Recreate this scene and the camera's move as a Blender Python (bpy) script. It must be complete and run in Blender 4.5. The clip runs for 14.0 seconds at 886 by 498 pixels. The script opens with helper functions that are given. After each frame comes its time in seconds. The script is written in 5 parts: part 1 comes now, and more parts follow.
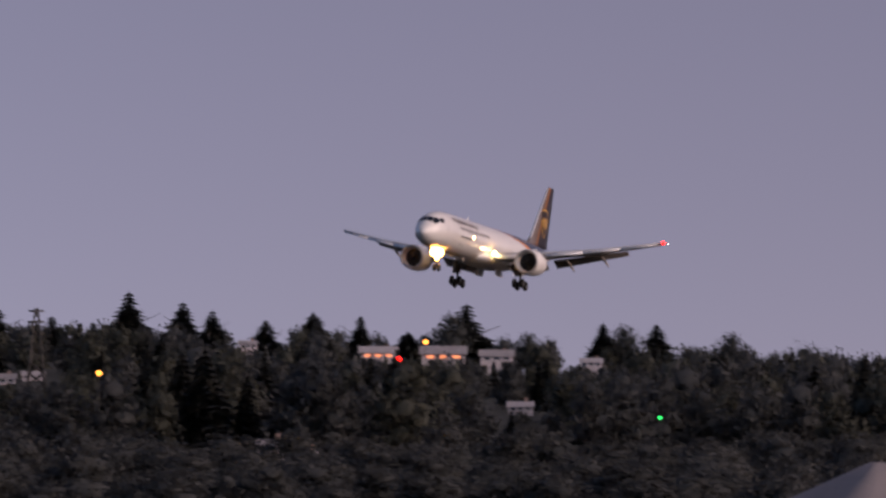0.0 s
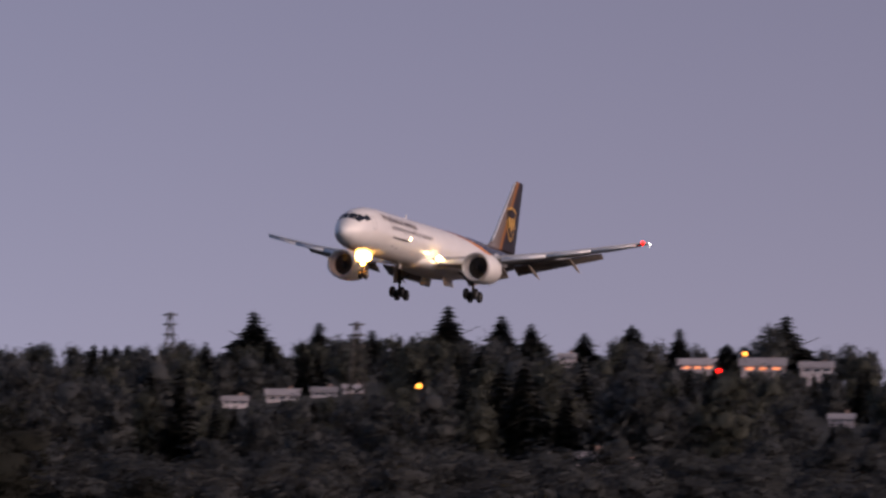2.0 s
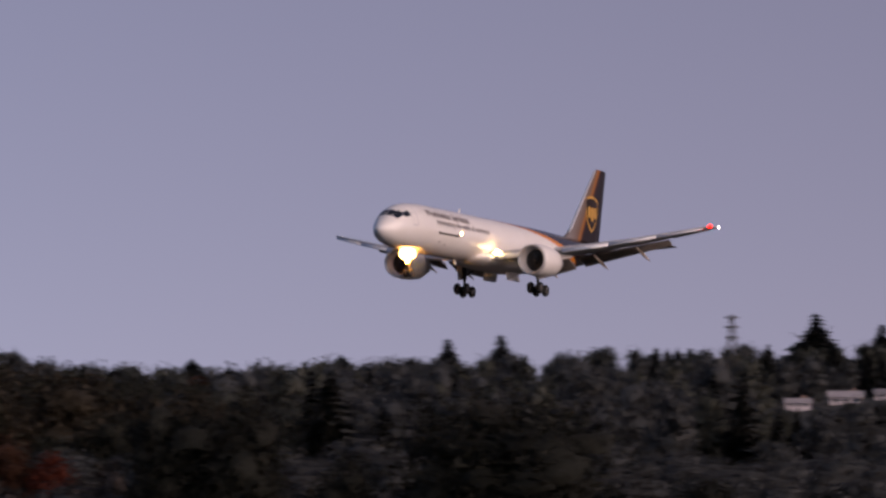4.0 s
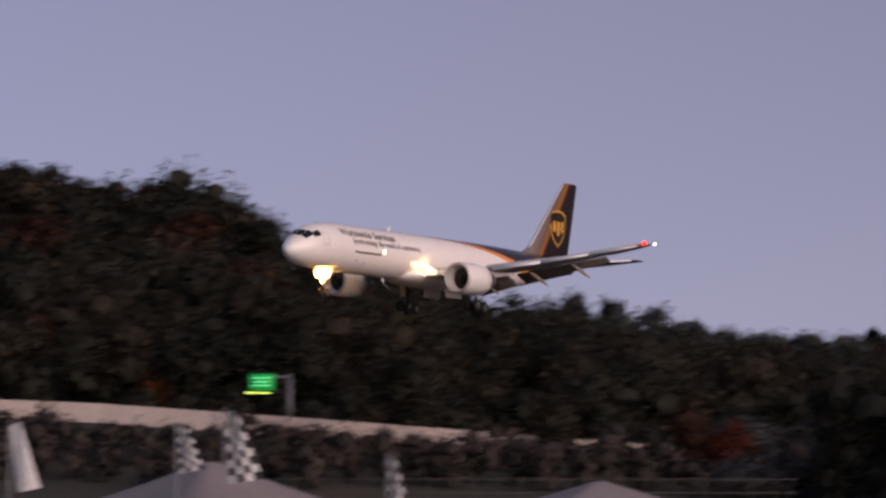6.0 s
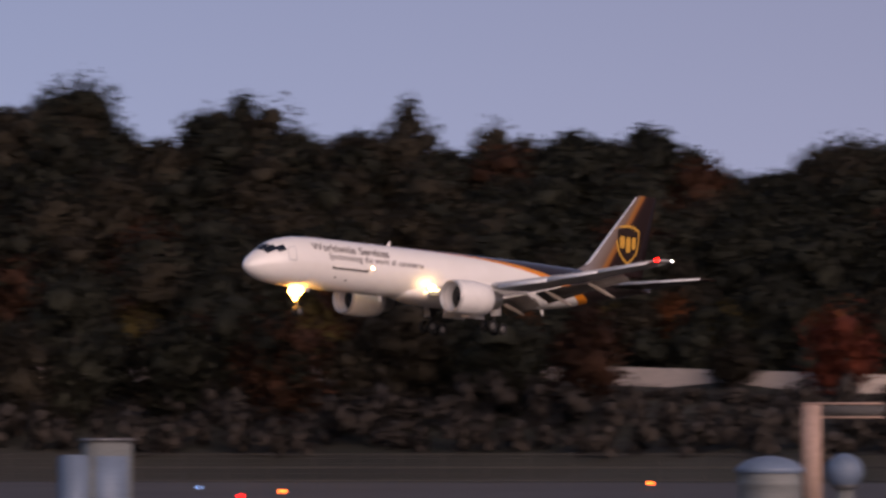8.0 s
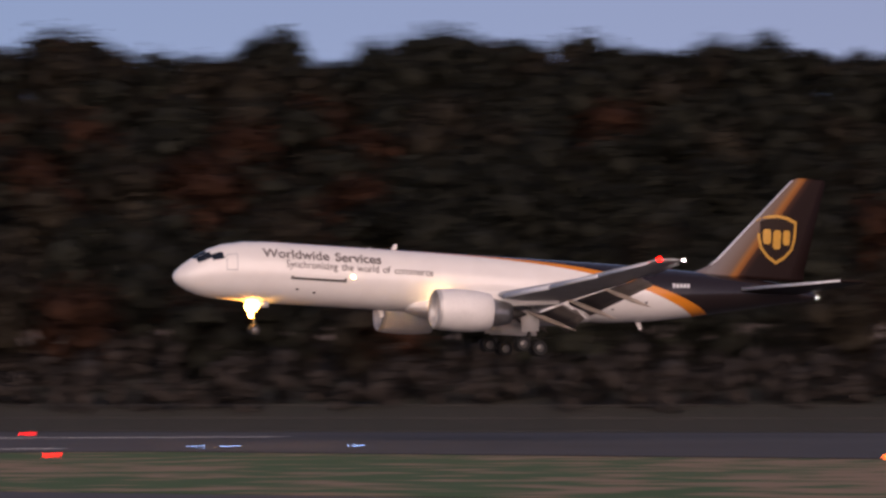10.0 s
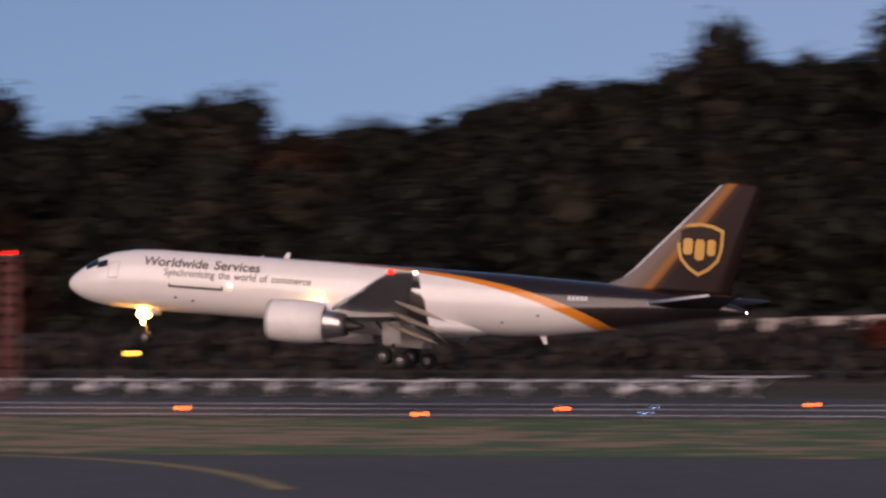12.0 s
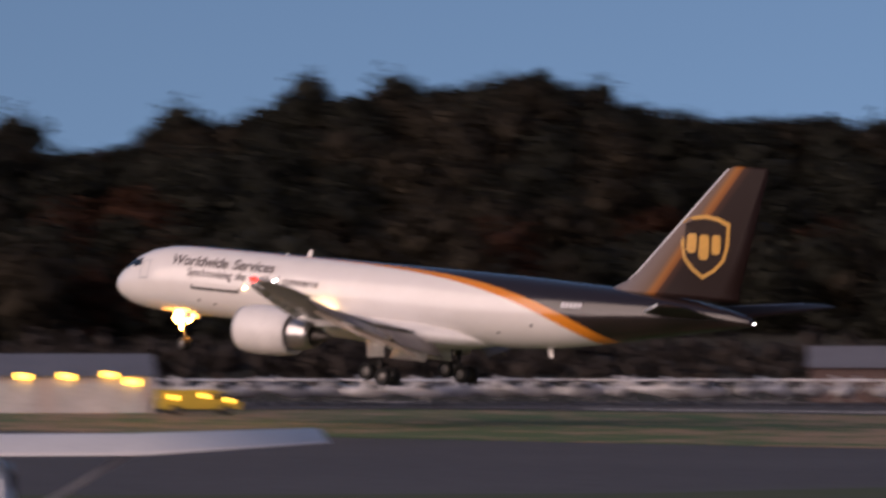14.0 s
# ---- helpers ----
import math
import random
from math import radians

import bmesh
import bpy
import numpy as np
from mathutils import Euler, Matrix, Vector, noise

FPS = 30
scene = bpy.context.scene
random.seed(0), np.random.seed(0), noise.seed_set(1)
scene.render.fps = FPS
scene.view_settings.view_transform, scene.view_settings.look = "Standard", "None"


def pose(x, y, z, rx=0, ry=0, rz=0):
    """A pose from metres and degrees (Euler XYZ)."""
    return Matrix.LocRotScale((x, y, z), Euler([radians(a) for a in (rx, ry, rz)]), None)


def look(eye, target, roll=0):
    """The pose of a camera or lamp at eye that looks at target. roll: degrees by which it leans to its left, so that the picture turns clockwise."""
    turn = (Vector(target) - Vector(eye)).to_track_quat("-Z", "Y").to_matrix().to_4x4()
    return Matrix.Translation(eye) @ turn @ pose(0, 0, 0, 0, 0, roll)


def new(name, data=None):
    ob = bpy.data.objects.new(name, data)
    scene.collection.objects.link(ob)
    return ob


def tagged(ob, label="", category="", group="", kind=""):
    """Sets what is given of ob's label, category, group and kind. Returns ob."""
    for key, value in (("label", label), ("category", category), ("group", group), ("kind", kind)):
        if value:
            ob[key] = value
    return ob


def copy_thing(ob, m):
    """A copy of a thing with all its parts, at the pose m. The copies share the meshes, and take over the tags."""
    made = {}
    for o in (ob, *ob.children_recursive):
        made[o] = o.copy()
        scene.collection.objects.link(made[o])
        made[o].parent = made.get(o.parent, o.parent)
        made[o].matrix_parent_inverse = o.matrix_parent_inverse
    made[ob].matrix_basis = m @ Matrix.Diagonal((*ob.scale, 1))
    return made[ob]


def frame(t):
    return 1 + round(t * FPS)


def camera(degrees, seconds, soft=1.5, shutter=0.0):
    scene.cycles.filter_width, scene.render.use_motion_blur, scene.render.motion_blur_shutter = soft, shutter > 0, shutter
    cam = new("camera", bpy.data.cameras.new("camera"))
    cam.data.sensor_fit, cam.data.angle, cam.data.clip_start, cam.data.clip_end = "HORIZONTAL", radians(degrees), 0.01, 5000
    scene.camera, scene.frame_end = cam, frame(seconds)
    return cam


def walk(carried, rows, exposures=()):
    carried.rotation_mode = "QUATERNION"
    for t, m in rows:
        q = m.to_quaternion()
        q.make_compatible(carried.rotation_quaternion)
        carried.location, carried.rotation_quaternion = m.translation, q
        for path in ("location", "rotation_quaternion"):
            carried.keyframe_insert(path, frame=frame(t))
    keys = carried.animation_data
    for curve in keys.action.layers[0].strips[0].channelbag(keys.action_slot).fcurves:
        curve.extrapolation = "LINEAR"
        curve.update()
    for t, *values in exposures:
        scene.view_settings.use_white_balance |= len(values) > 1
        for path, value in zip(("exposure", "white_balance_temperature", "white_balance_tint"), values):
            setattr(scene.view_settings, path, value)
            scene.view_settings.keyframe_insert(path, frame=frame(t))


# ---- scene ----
# ---- camera and its walk ----
cam = camera(14.889, 14.0, 2.6, 0.65)
PATH = [
    (0, pose(0.00, 0.00, 4.00, 93.786, 0, -80.093)),
    (0.5, pose(0.00, 0.00, 4.00, 93.966, 0, -78.832)),
    (1, pose(0.00, 0.00, 4.00, 93.652, 0, -77.075)),
    (1.5, pose(0.00, 0.00, 4.00, 94.137, 0, -76.072)),
    (2, pose(0.00, 0.00, 4.00, 93.995, 0, -74.707)),
    (2.5, pose(0.00, 0.00, 4.00, 93.966, 0, -72.396)),
    (3, pose(0.00, 0.00, 4.00, 93.966, 0, -69.923)),
    (3.5, pose(0.00, 0.00, 4.00, 93.900, 0, -67.535)),
    (3.7, pose(0.00, 0.00, 4.00, 93.995, 0, -66.657)),
    (4, pose(0.00, 0.00, 4.00, 94.042, 0, -65.226)),
    (4.5, pose(0.00, 0.00, 4.00, 94.123, 0, -62.550)),
    (5, pose(0.00, 0.00, 4.00, 94.122, 0, -59.644)),
    (5.5, pose(0.00, 0.00, 4.00, 93.943, 0, -56.666)),
    (5.8, pose(0.00, 0.00, 4.00, 93.709, 0, -54.911)),
    (6, pose(0.00, 0.00, 4.00, 93.500, 0, -53.756)),
    (6.2, pose(0.00, 0.00, 4.00, 93.396, 0, -52.266)),
    (6.5, pose(0.00, 0.00, 4.00, 93.329, 0, -50.165)),
    (7, pose(0.00, 0.00, 4.00, 93.310, 0, -46.059)),
    (7.5, pose(0.00, 0.00, 4.00, 93.120, 0, -42.392)),
    (8, pose(0.00, 0.00, 4.00, 93.091, 0, -38.706)),
    (8.2, pose(0.00, 0.00, 4.00, 93.091, 0, -37.302)),
    (8.5, pose(0.00, 0.00, 4.00, 93.048, 0, -34.806)),
    (9, pose(0.00, 0.00, 4.00, 92.841, 0, -29.617)),
    (9.5, pose(0.00, 0.00, 4.00, 92.550, 0, -23.404)),
    (10, pose(0.00, 0.00, 4.00, 92.275, 0, -16.472)),
    (10.3, pose(0.00, 0.00, 4.00, 92.157, 0, -12.092)),
    (10.5, pose(0.00, 0.00, 4.00, 92.100, 0, -9.084)),
    (11, pose(0.00, 0.00, 4.00, 92.071, 0, -2.600)),
    (11.5, pose(0.00, 0.00, 4.00, 92.043, 0, 4.466)),
    (12, pose(0.00, 0.00, 4.00, 91.718, 0, 11.609)),
    (12.5, pose(0.00, 0.00, 4.00, 91.747, 0, 18.217)),
    (13, pose(0.00, 0.00, 4.00, 91.747, 0, 25.838)),
    (13.5, pose(0.00, 0.00, 4.00, 91.289, 0, 33.363)),
    (14, pose(0.00, 0.00, 4.00, 91.814, 0, 39.474)),
]
EXPOSURES = [(0.0, 0.0, 6500, 10), (14.0, 0.0, 6500, 10)]
walk(cam, PATH, EXPOSURES)

# ---- world and sun: dusk, the glow is behind the camera ----
world = bpy.data.worlds.new("dusk_sky")
scene.world = world
world.use_nodes = True
wn, wl = world.node_tree.nodes, world.node_tree.links
sky = wn.new("ShaderNodeTexSky")
sky.sky_type = "NISHITA"
sky.sun_disc = False
sky.sun_elevation, sky.sun_rotation = radians(12.0), radians(192)
sky.air_density, sky.dust_density, sky.ozone_density = 1.0, 0.3, 6.0
# the afterglow: rosier towards the sunset side, one even change across the whole sky
way, dot, span, tint, mul = (wn.new("ShaderNode" + k) for k in ("TexCoord", "VectorMath", "MapRange", "Mix", "Mix"))
dot.operation, dot.inputs[1].default_value = "DOT_PRODUCT", (0.996, -0.087, 0.0)
span.inputs["From Min"].default_value, span.inputs["From Max"].default_value = -0.6, 1.0
tint.data_type = mul.data_type = "RGBA"
mul.blend_type, mul.inputs[0].default_value = "MULTIPLY", 1.0
tint.inputs[6].default_value, tint.inputs[7].default_value = (3.3, 1.88, 1.40, 1), (6.5, 2.12, 1.32, 1)
lift, unit = wn.new("ShaderNodeVectorMath"), wn.new("ShaderNodeVectorMath")
lift.operation, lift.inputs[1].default_value, unit.operation = "ADD", (0, 0, 0.24), "NORMALIZE"
wl.new(way.outputs["Generated"], lift.inputs[0])
wl.new(lift.outputs[0], unit.inputs[0])
wl.new(unit.outputs[0], sky.inputs[0])
wl.new(way.outputs["Generated"], dot.inputs[0])
wl.new(dot.outputs["Value"], span.inputs["Value"])
wl.new(span.outputs["Result"], tint.inputs[0])
wl.new(sky.outputs[0], mul.inputs[6])
wl.new(tint.outputs[2], mul.inputs[7])
wl.new(mul.outputs[2], wn["Background"].inputs[0])
wn["Background"].inputs[1].default_value = 0.088

sun = new("sun", bpy.data.lights.new("sun", "SUN"))
sun.data.energy, sun.data.angle, sun.data.color = 3.7, radians(75), (1.0, 0.73, 0.62)
sun.matrix_world = look((-20.8, -97.8, 21), (0, 0, 0))


# ---- materials ----
def nodes_of(name):
    m = bpy.data.materials.new(name)
    m.use_nodes = True
    return m, m.node_tree.nodes, m.node_tree.links, m.node_tree.nodes["Principled BSDF"]


def mat(name, base, rough=0.6, metal=0.0, vary=0.25, scale=1.0, bump=0.0, tint=None, each=0.0, coat=0.0):
    """A surface with two scales of mottling, and a difference from object to object where wanted."""
    m, n, l, p = nodes_of(name)
    p.inputs["Roughness"].default_value, p.inputs["Metallic"].default_value = rough, metal
    p.inputs["Coat Weight"].default_value = coat
    tc = n.new("ShaderNodeTexCoord")
    big, fine = n.new("ShaderNodeTexNoise"), n.new("ShaderNodeTexNoise")
    big.inputs["Scale"].default_value, fine.inputs["Scale"].default_value = 0.35 * scale, 5 * scale
    for t in (big, fine):
        t.inputs["Detail"].default_value = 4
        l.new(tc.outputs["Object"], t.inputs["Vector"])
    mix = n.new("ShaderNodeMix")
    mix.data_type = "RGBA"
    other = tint or [c * (1 - vary) for c in base]
    mix.inputs[6].default_value, mix.inputs[7].default_value = (*base, 1), (*other, 1)
    add = n.new("ShaderNodeMath")
    add.operation = "ADD"
    half = n.new("ShaderNodeMath")
    half.operation, half.inputs[1].default_value = "MULTIPLY", 0.5
    l.new(big.outputs["Fac"], add.inputs[0])
    l.new(fine.outputs["Fac"], add.inputs[1])
    l.new(add.outputs[0], half.inputs[0])
    ramp = n.new("ShaderNodeValToRGB")
    ramp.color_ramp.elements[0].position, ramp.color_ramp.elements[1].position = 0.38, 0.62
    l.new(half.outputs[0], ramp.inputs[0])
    l.new(ramp.outputs[0], mix.inputs[0])
    out = mix.outputs[2]
    if each:
        info, hsv, sub, mul, add2 = (n.new("ShaderNode" + k) for k in ("ObjectInfo", "HueSaturation", "Math", "Math", "Math"))
        sub.operation, sub.inputs[1].default_value = "SUBTRACT", 0.5
        mul.operation, mul.inputs[1].default_value = "MULTIPLY", each
        add2.operation, add2.inputs[1].default_value = "ADD", 1.0
        l.new(info.outputs["Random"], sub.inputs[0])
        l.new(sub.outputs[0], mul.inputs[0])
        l.new(mul.outputs[0], add2.inputs[0])
        l.new(add2.outputs[0], hsv.inputs["Value"])
        l.new(out, hsv.inputs["Color"])
        out = hsv.outputs[0]
    l.new(out, p.inputs["Base Color"])
    if bump:
        b = n.new("ShaderNodeBump")
        b.inputs["Strength"].default_value, b.inputs["Distance"].default_value = bump, 0.05
        l.new(fine.outputs["Fac"], b.inputs["Height"])
        l.new(b.outputs[0], p.inputs["Normal"])
    return m


def glow(name, colour, strength):
    m, n, l, p = nodes_of(name)
    p.inputs["Base Color"].default_value = (*colour, 1)
    p.inputs["Emission Color"].default_value = (*colour, 1)
    p.inputs["Emission Strength"].default_value = strength
    return m


def math_node(n, l, op, a, b=None):
    k = n.new("ShaderNodeMath")
    k.operation = op
    for i, v in enumerate((a, b)):
        if v is None:
            continue
        if isinstance(v, (int, float)):
            k.inputs[i].default_value = v
        else:
            l.new(v, k.inputs[i])
    return k.outputs[0]


def livery():
    """White forward, dark brown aft over an orange swoosh that dives from the crown to the belly."""
    m, n, l, p = nodes_of("fuselage_paint")
    tc, sep = n.new("ShaderNodeTexCoord"), n.new("ShaderNodeSeparateXYZ")
    l.new(tc.outputs["Object"], sep.inputs[0])
    s = math_node(n, l, "SUBTRACT", 22.0, sep.outputs[0])
    u = math_node(n, l, "MAXIMUM", math_node(n, l, "DIVIDE", math_node(n, l, "SUBTRACT", s, 14.0), 25.0), 0.0)
    fall = math_node(n, l, "MULTIPLY", math_node(n, l, "POWER", u, 4.0), 3.55)
    edge = math_node(n, l, "SUBTRACT", 2.11, fall)
    brown = math_node(n, l, "GREATER_THAN", sep.outputs[2], edge)
    wide = math_node(n, l, "MULTIPLY", math_node(n, l, "POWER", u, 2.0), 0.85)
    orange = math_node(n, l, "GREATER_THAN", sep.outputs[2], math_node(n, l, "SUBTRACT", edge, math_node(n, l, "ADD", wide, 0.03)))
    no = n.new("ShaderNodeTexNoise")
    no.inputs["Scale"].default_value, no.inputs["Detail"].default_value = 0.8, 6
    l.new(tc.outputs["Object"], no.inputs["Vector"])
    white = n.new("ShaderNodeMix")
    white.data_type = "RGBA"
    white.inputs[6].default_value, white.inputs[7].default_value = (0.86, 0.83, 0.80, 1), (0.78, 0.74, 0.70, 1)
    l.new(no.outputs["Fac"], white.inputs[0])
    a, b = n.new("ShaderNodeMix"), n.new("ShaderNodeMix")
    a.data_type = b.data_type = "RGBA"
    l.new(orange, a.inputs[0])
    l.new(white.outputs[2], a.inputs[6])
    a.inputs[7].default_value = (0.72, 0.24, 0.02, 1)
    l.new(brown, b.inputs[0])
    l.new(a.outputs[2], b.inputs[6])
    b.inputs[7].default_value = (0.018, 0.012, 0.012, 1)
    l.new(b.outputs[2], p.inputs["Base Color"])
    p.inputs["Roughness"].default_value = 0.22
    p.inputs["Coat Weight"].default_value, p.inputs["Coat Roughness"].default_value = 0.6, 0.06
    return m


def fin_sheen_paint():
    """Sky reflection painted in: bronze behind the leading edge, an orange stripe that leans a little steeper, then
    dark brown.
    """
    m, n, l, p = nodes_of("fin_sheen_paint")
    tc, sep, ramp = n.new("ShaderNodeTexCoord"), n.new("ShaderNodeSeparateXYZ"), n.new("ShaderNodeValToRGB")
    l.new(tc.outputs["Object"], sep.inputs[0])
    s = math_node(n, l, "SUBTRACT", 22.0, sep.outputs[0])
    edge = math_node(n, l, "ADD", math_node(n, l, "MULTIPLY", math_node(n, l, "SUBTRACT", sep.outputs[2], 3.0), 0.70), 38.9)
    u = math_node(n, l, "DIVIDE", math_node(n, l, "SUBTRACT", s, edge), 4.0)
    # the sunset sheen lies in these ramp colours; real gloss stays low
    e = ramp.color_ramp.elements
    e[0].position, e[0].color = 0.0, (0.19, 0.165, 0.165, 1)
    e[1].position, e[1].color = 0.70, (0.018, 0.010, 0.009, 1)
    for at, c in ((0.36, (0.15, 0.10, 0.075, 1)), (0.46, (0.29, 0.12, 0.03, 1)), (0.54, (0.22, 0.08, 0.02, 1)), (0.58, (0.05, 0.022, 0.014, 1))):
        k = e.new(at)
        k.color = c
    l.new(u, ramp.inputs[0])
    l.new(ramp.outputs[0], p.inputs["Base Color"])
    p.inputs["Roughness"].default_value, p.inputs["Specular IOR Level"].default_value = 0.35, 0.1
    return m


PAINT = livery()
FINSHEEN = fin_sheen_paint()
WHITE = mat("white_paint", (0.84, 0.81, 0.78), 0.35, vary=0.12, scale=2)
BROWN = mat("brown_paint", (0.03, 0.018, 0.014), 0.38, vary=0.3)
BROWN.node_tree.nodes["Principled BSDF"].inputs["Specular IOR Level"].default_value = 0.12
EDGE = mat("bright_edge_metal", (0.72, 0.73, 0.76), 0.4, 0.2, vary=0.15)
WINGGREY = mat("wing_grey", (0.45, 0.45, 0.46), 0.4, vary=0.25, scale=2)
FAIRING = mat("fairing_tan", (0.50, 0.42, 0.34), 0.45, vary=0.2, scale=3)
FLAPS = mat("flap_grey", (0.24, 0.21, 0.19), 0.5, vary=0.3, scale=3)
BAREMETAL = mat("bare_metal", (0.55, 0.54, 0.53), 0.28, 0.9, vary=0.25)
DARKMETAL = mat("dark_metal", (0.12, 0.11, 0.10), 0.45, 0.7, vary=0.4)
BLACK = mat("black_duct", (0.01, 0.01, 0.011), 0.5, vary=0.3)
RUBBER = mat("tyre_rubber", (0.02, 0.02, 0.02), 0.8, vary=0.3, scale=4)
RIM = mat("wheel_rim", (0.22, 0.21, 0.20), 0.4, 0.6, vary=0.3, scale=4)
GLASS = mat("cockpit_glass", (0.015, 0.018, 0.025), 0.05, vary=0.2)
GOLD = mat("gold_paint", (0.62, 0.33, 0.04), 0.35, vary=0.15)
LETTER = mat("letter_paint", (0.19, 0.165, 0.16), 0.5, vary=0.1)
BARWHITE = mat("bar_white", (0.7, 0.7, 0.72), 0.5, vary=0.1)
LAND = glow("landing_lamp", (1.0, 0.40, 0.06), 75)
LANDDIM = glow("root_lamp", (1.0, 0.64, 0.25), 40)
NAVRED = glow("red_lamp", (1.0, 0.003, 0.0015), 24)
NAVWHITE = glow("white_lamp", (1.0, 0.92, 0.85), 45)

ASPHALT = mat("asphalt", (0.068, 0.063, 0.066), 0.85, vary=0.35, scale=0.15, bump=0.2)
GRASS = mat("mown_grass", (0.050, 0.100, 0.022), 0.95, scale=0.05, tint=(0.27, 0.18, 0.105), bump=0.4)
GRASS.node_tree.nodes["Color Ramp"].color_ramp.elements[0].position = 0.462
GRASS.node_tree.nodes["Color Ramp"].color_ramp.elements[1].position = 0.54
LAWN = mat("green_lawn", (0.030, 0.052, 0.012), 0.95, scale=0.12, tint=(0.05, 0.06, 0.02), bump=0.4)
SOIL = mat("hill_soil", (0.03, 0.027, 0.02), 0.95, scale=0.08, tint=(0.02, 0.022, 0.014), bump=0.4)
LINEWHITE = mat("marking_white", (0.62, 0.62, 0.62), 0.8, vary=0.3)
LINEYELLOW = mat("marking_yellow", (0.30, 0.24, 0.08), 0.8, vary=0.3)
CONCRETE = mat("concrete", (0.58, 0.50, 0.46), 0.85, vary=0.25, scale=0.6, bump=0.3)
GALV = mat("galvanised_steel", (0.25, 0.25, 0.26), 0.5, 0.6, vary=0.3)
BARK = mat("bark", (0.06, 0.045, 0.035), 0.95, vary=0.4, bump=0.4)
LEAVES = mat("leaf_green", (0.052, 0.053, 0.036), 0.9, vary=0.4, scale=0.7, each=0.5)
LEAFOLIVE = mat("leaf_olive", (0.068, 0.055, 0.036), 0.9, vary=0.4, scale=0.7, each=0.5)
LEAFRUST = mat("leaf_rust", (0.095, 0.040, 0.02), 0.9, vary=0.5, scale=0.7, each=0.5)
LEAFORANGE = mat("leaf_orange", (0.26, 0.085, 0.022), 0.9, vary=0.5, scale=0.7, each=0.5)
LEAFYELLOW = mat("leaf_yellow", (0.15, 0.11, 0.028), 0.9, vary=0.5, scale=0.7, each=0.4)
LEAFRED = mat("leaf_red", (0.20, 0.045, 0.022), 0.9, vary=0.4, scale=0.7, each=0.3)
# far foliage: distance haze is put into the colour, paler and blue-grey
HAZYLEAF = mat("hazed_far_leaf", (0.105, 0.110, 0.112), 0.9, vary=0.12, scale=0.5)
HAZYOLIVE = mat("hazed_far_olive", (0.106, 0.110, 0.090), 0.9, vary=0.15, scale=0.5)
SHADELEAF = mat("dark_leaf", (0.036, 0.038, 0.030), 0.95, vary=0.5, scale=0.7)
# far crest conifers carry the same painted haze lift
HAZYNEEDLES = mat("hazed_needles", (0.085, 0.092, 0.092), 0.9, vary=0.2, scale=0.7, each=0.25)
for m in (LEAVES, LEAFOLIVE, LEAFRUST, LEAFORANGE, LEAFYELLOW, LEAFRED, HAZYLEAF, HAZYOLIVE, HAZYNEEDLES, SHADELEAF):
    n, l = m.node_tree.nodes, m.node_tree.links
    p, thin, mix = n["Principled BSDF"], n.new("ShaderNodeBsdfTranslucent"), n.new("ShaderNodeMixShader")
    mix.inputs[0].default_value = 0.5
    l.new(p.inputs["Base Color"].links[0].from_socket, thin.inputs["Color"])
    l.new(p.outputs[0], mix.inputs[1])
    l.new(thin.outputs[0], mix.inputs[2])
    l.new(mix.outputs[0], n["Material Output"].inputs["Surface"])
FENCE = mat("dull_fence_steel", (0.075, 0.068, 0.062), 0.7, 0.3, vary=0.3)
PILLAR = mat("pillar_concrete", (0.42, 0.29, 0.24), 0.85, vary=0.25, scale=1.0, bump=0.2)
CANVAS = mat("tent_canvas", (0.22, 0.195, 0.20), 0.8, vary=0.12, scale=1)
CHECKBLACK = mat("flag_black", (0.02, 0.02, 0.02), 0.8, vary=0.2)
BLUEGREY = mat("blue_grey_plastic", (0.17, 0.22, 0.31), 0.5, vary=0.3, scale=3)
TANKGREY = mat("tank_grey", (0.20, 0.21, 0.21), 0.6, vary=0.35, scale=3)
HOUSEWALL = mat("house_wall", (0.62, 0.55, 0.56), 0.8, vary=0.2, each=0.4)
HOUSEROOF = mat("house_roof", (0.36, 0.33, 0.34), 0.9, vary=0.3, each=0.5)
LITPANE = glow("lit_window", (1.0, 0.30, 0.12), 1.6)
ROOF = mat("roof_shingle", (0.09, 0.085, 0.085), 0.9, vary=0.4)
PANE = mat("window_pane", (0.03, 0.035, 0.05), 0.1, vary=0.2)
SODIUM = glow("sodium_lamp", (1.0, 0.36, 0.05), 4)
YELLOWLAMP = glow("yellow_lamp", (1.0, 0.50, 0.06), 9)
REDLAMP = glow("small_red_lamp", (1.0, 0.007, 0.004), 7)
BLUELAMP = glow("small_blue_lamp", (0.25, 0.45, 1.0), 14)
ORANGELAMP = glow("small_orange_lamp", (1.0, 0.13, 0.015), 12)
GREENLAMP = glow("small_green_lamp", (0.03, 1.0, 0.15), 3)
SIGNGREEN = glow("sign_face_green", (0.015, 0.42, 0.08), 0.22)
SIGNTEXT = glow("sign_bar_yellow", (0.85, 1.0, 0.15), 1.6)


# ---- mesh helpers ----
def part(name, bm, material, parent=None, label="", smooth=True):
    me = bpy.data.meshes.new(name)
    bm.to_mesh(me)
    bm.free()
    for m in material if isinstance(material, (list, tuple)) else [material]:
        me.materials.append(m)
    if smooth:
        for f in me.polygons:
            f.use_smooth = True
    ob = new(name, me)
    ob.parent = parent
    return tagged(ob, label)


def thing(name, label, category, m=None, group="", kind=""):
    ob = new(name)
    ob.matrix_basis = m or Matrix()
    return tagged(ob, label, category, group, kind)


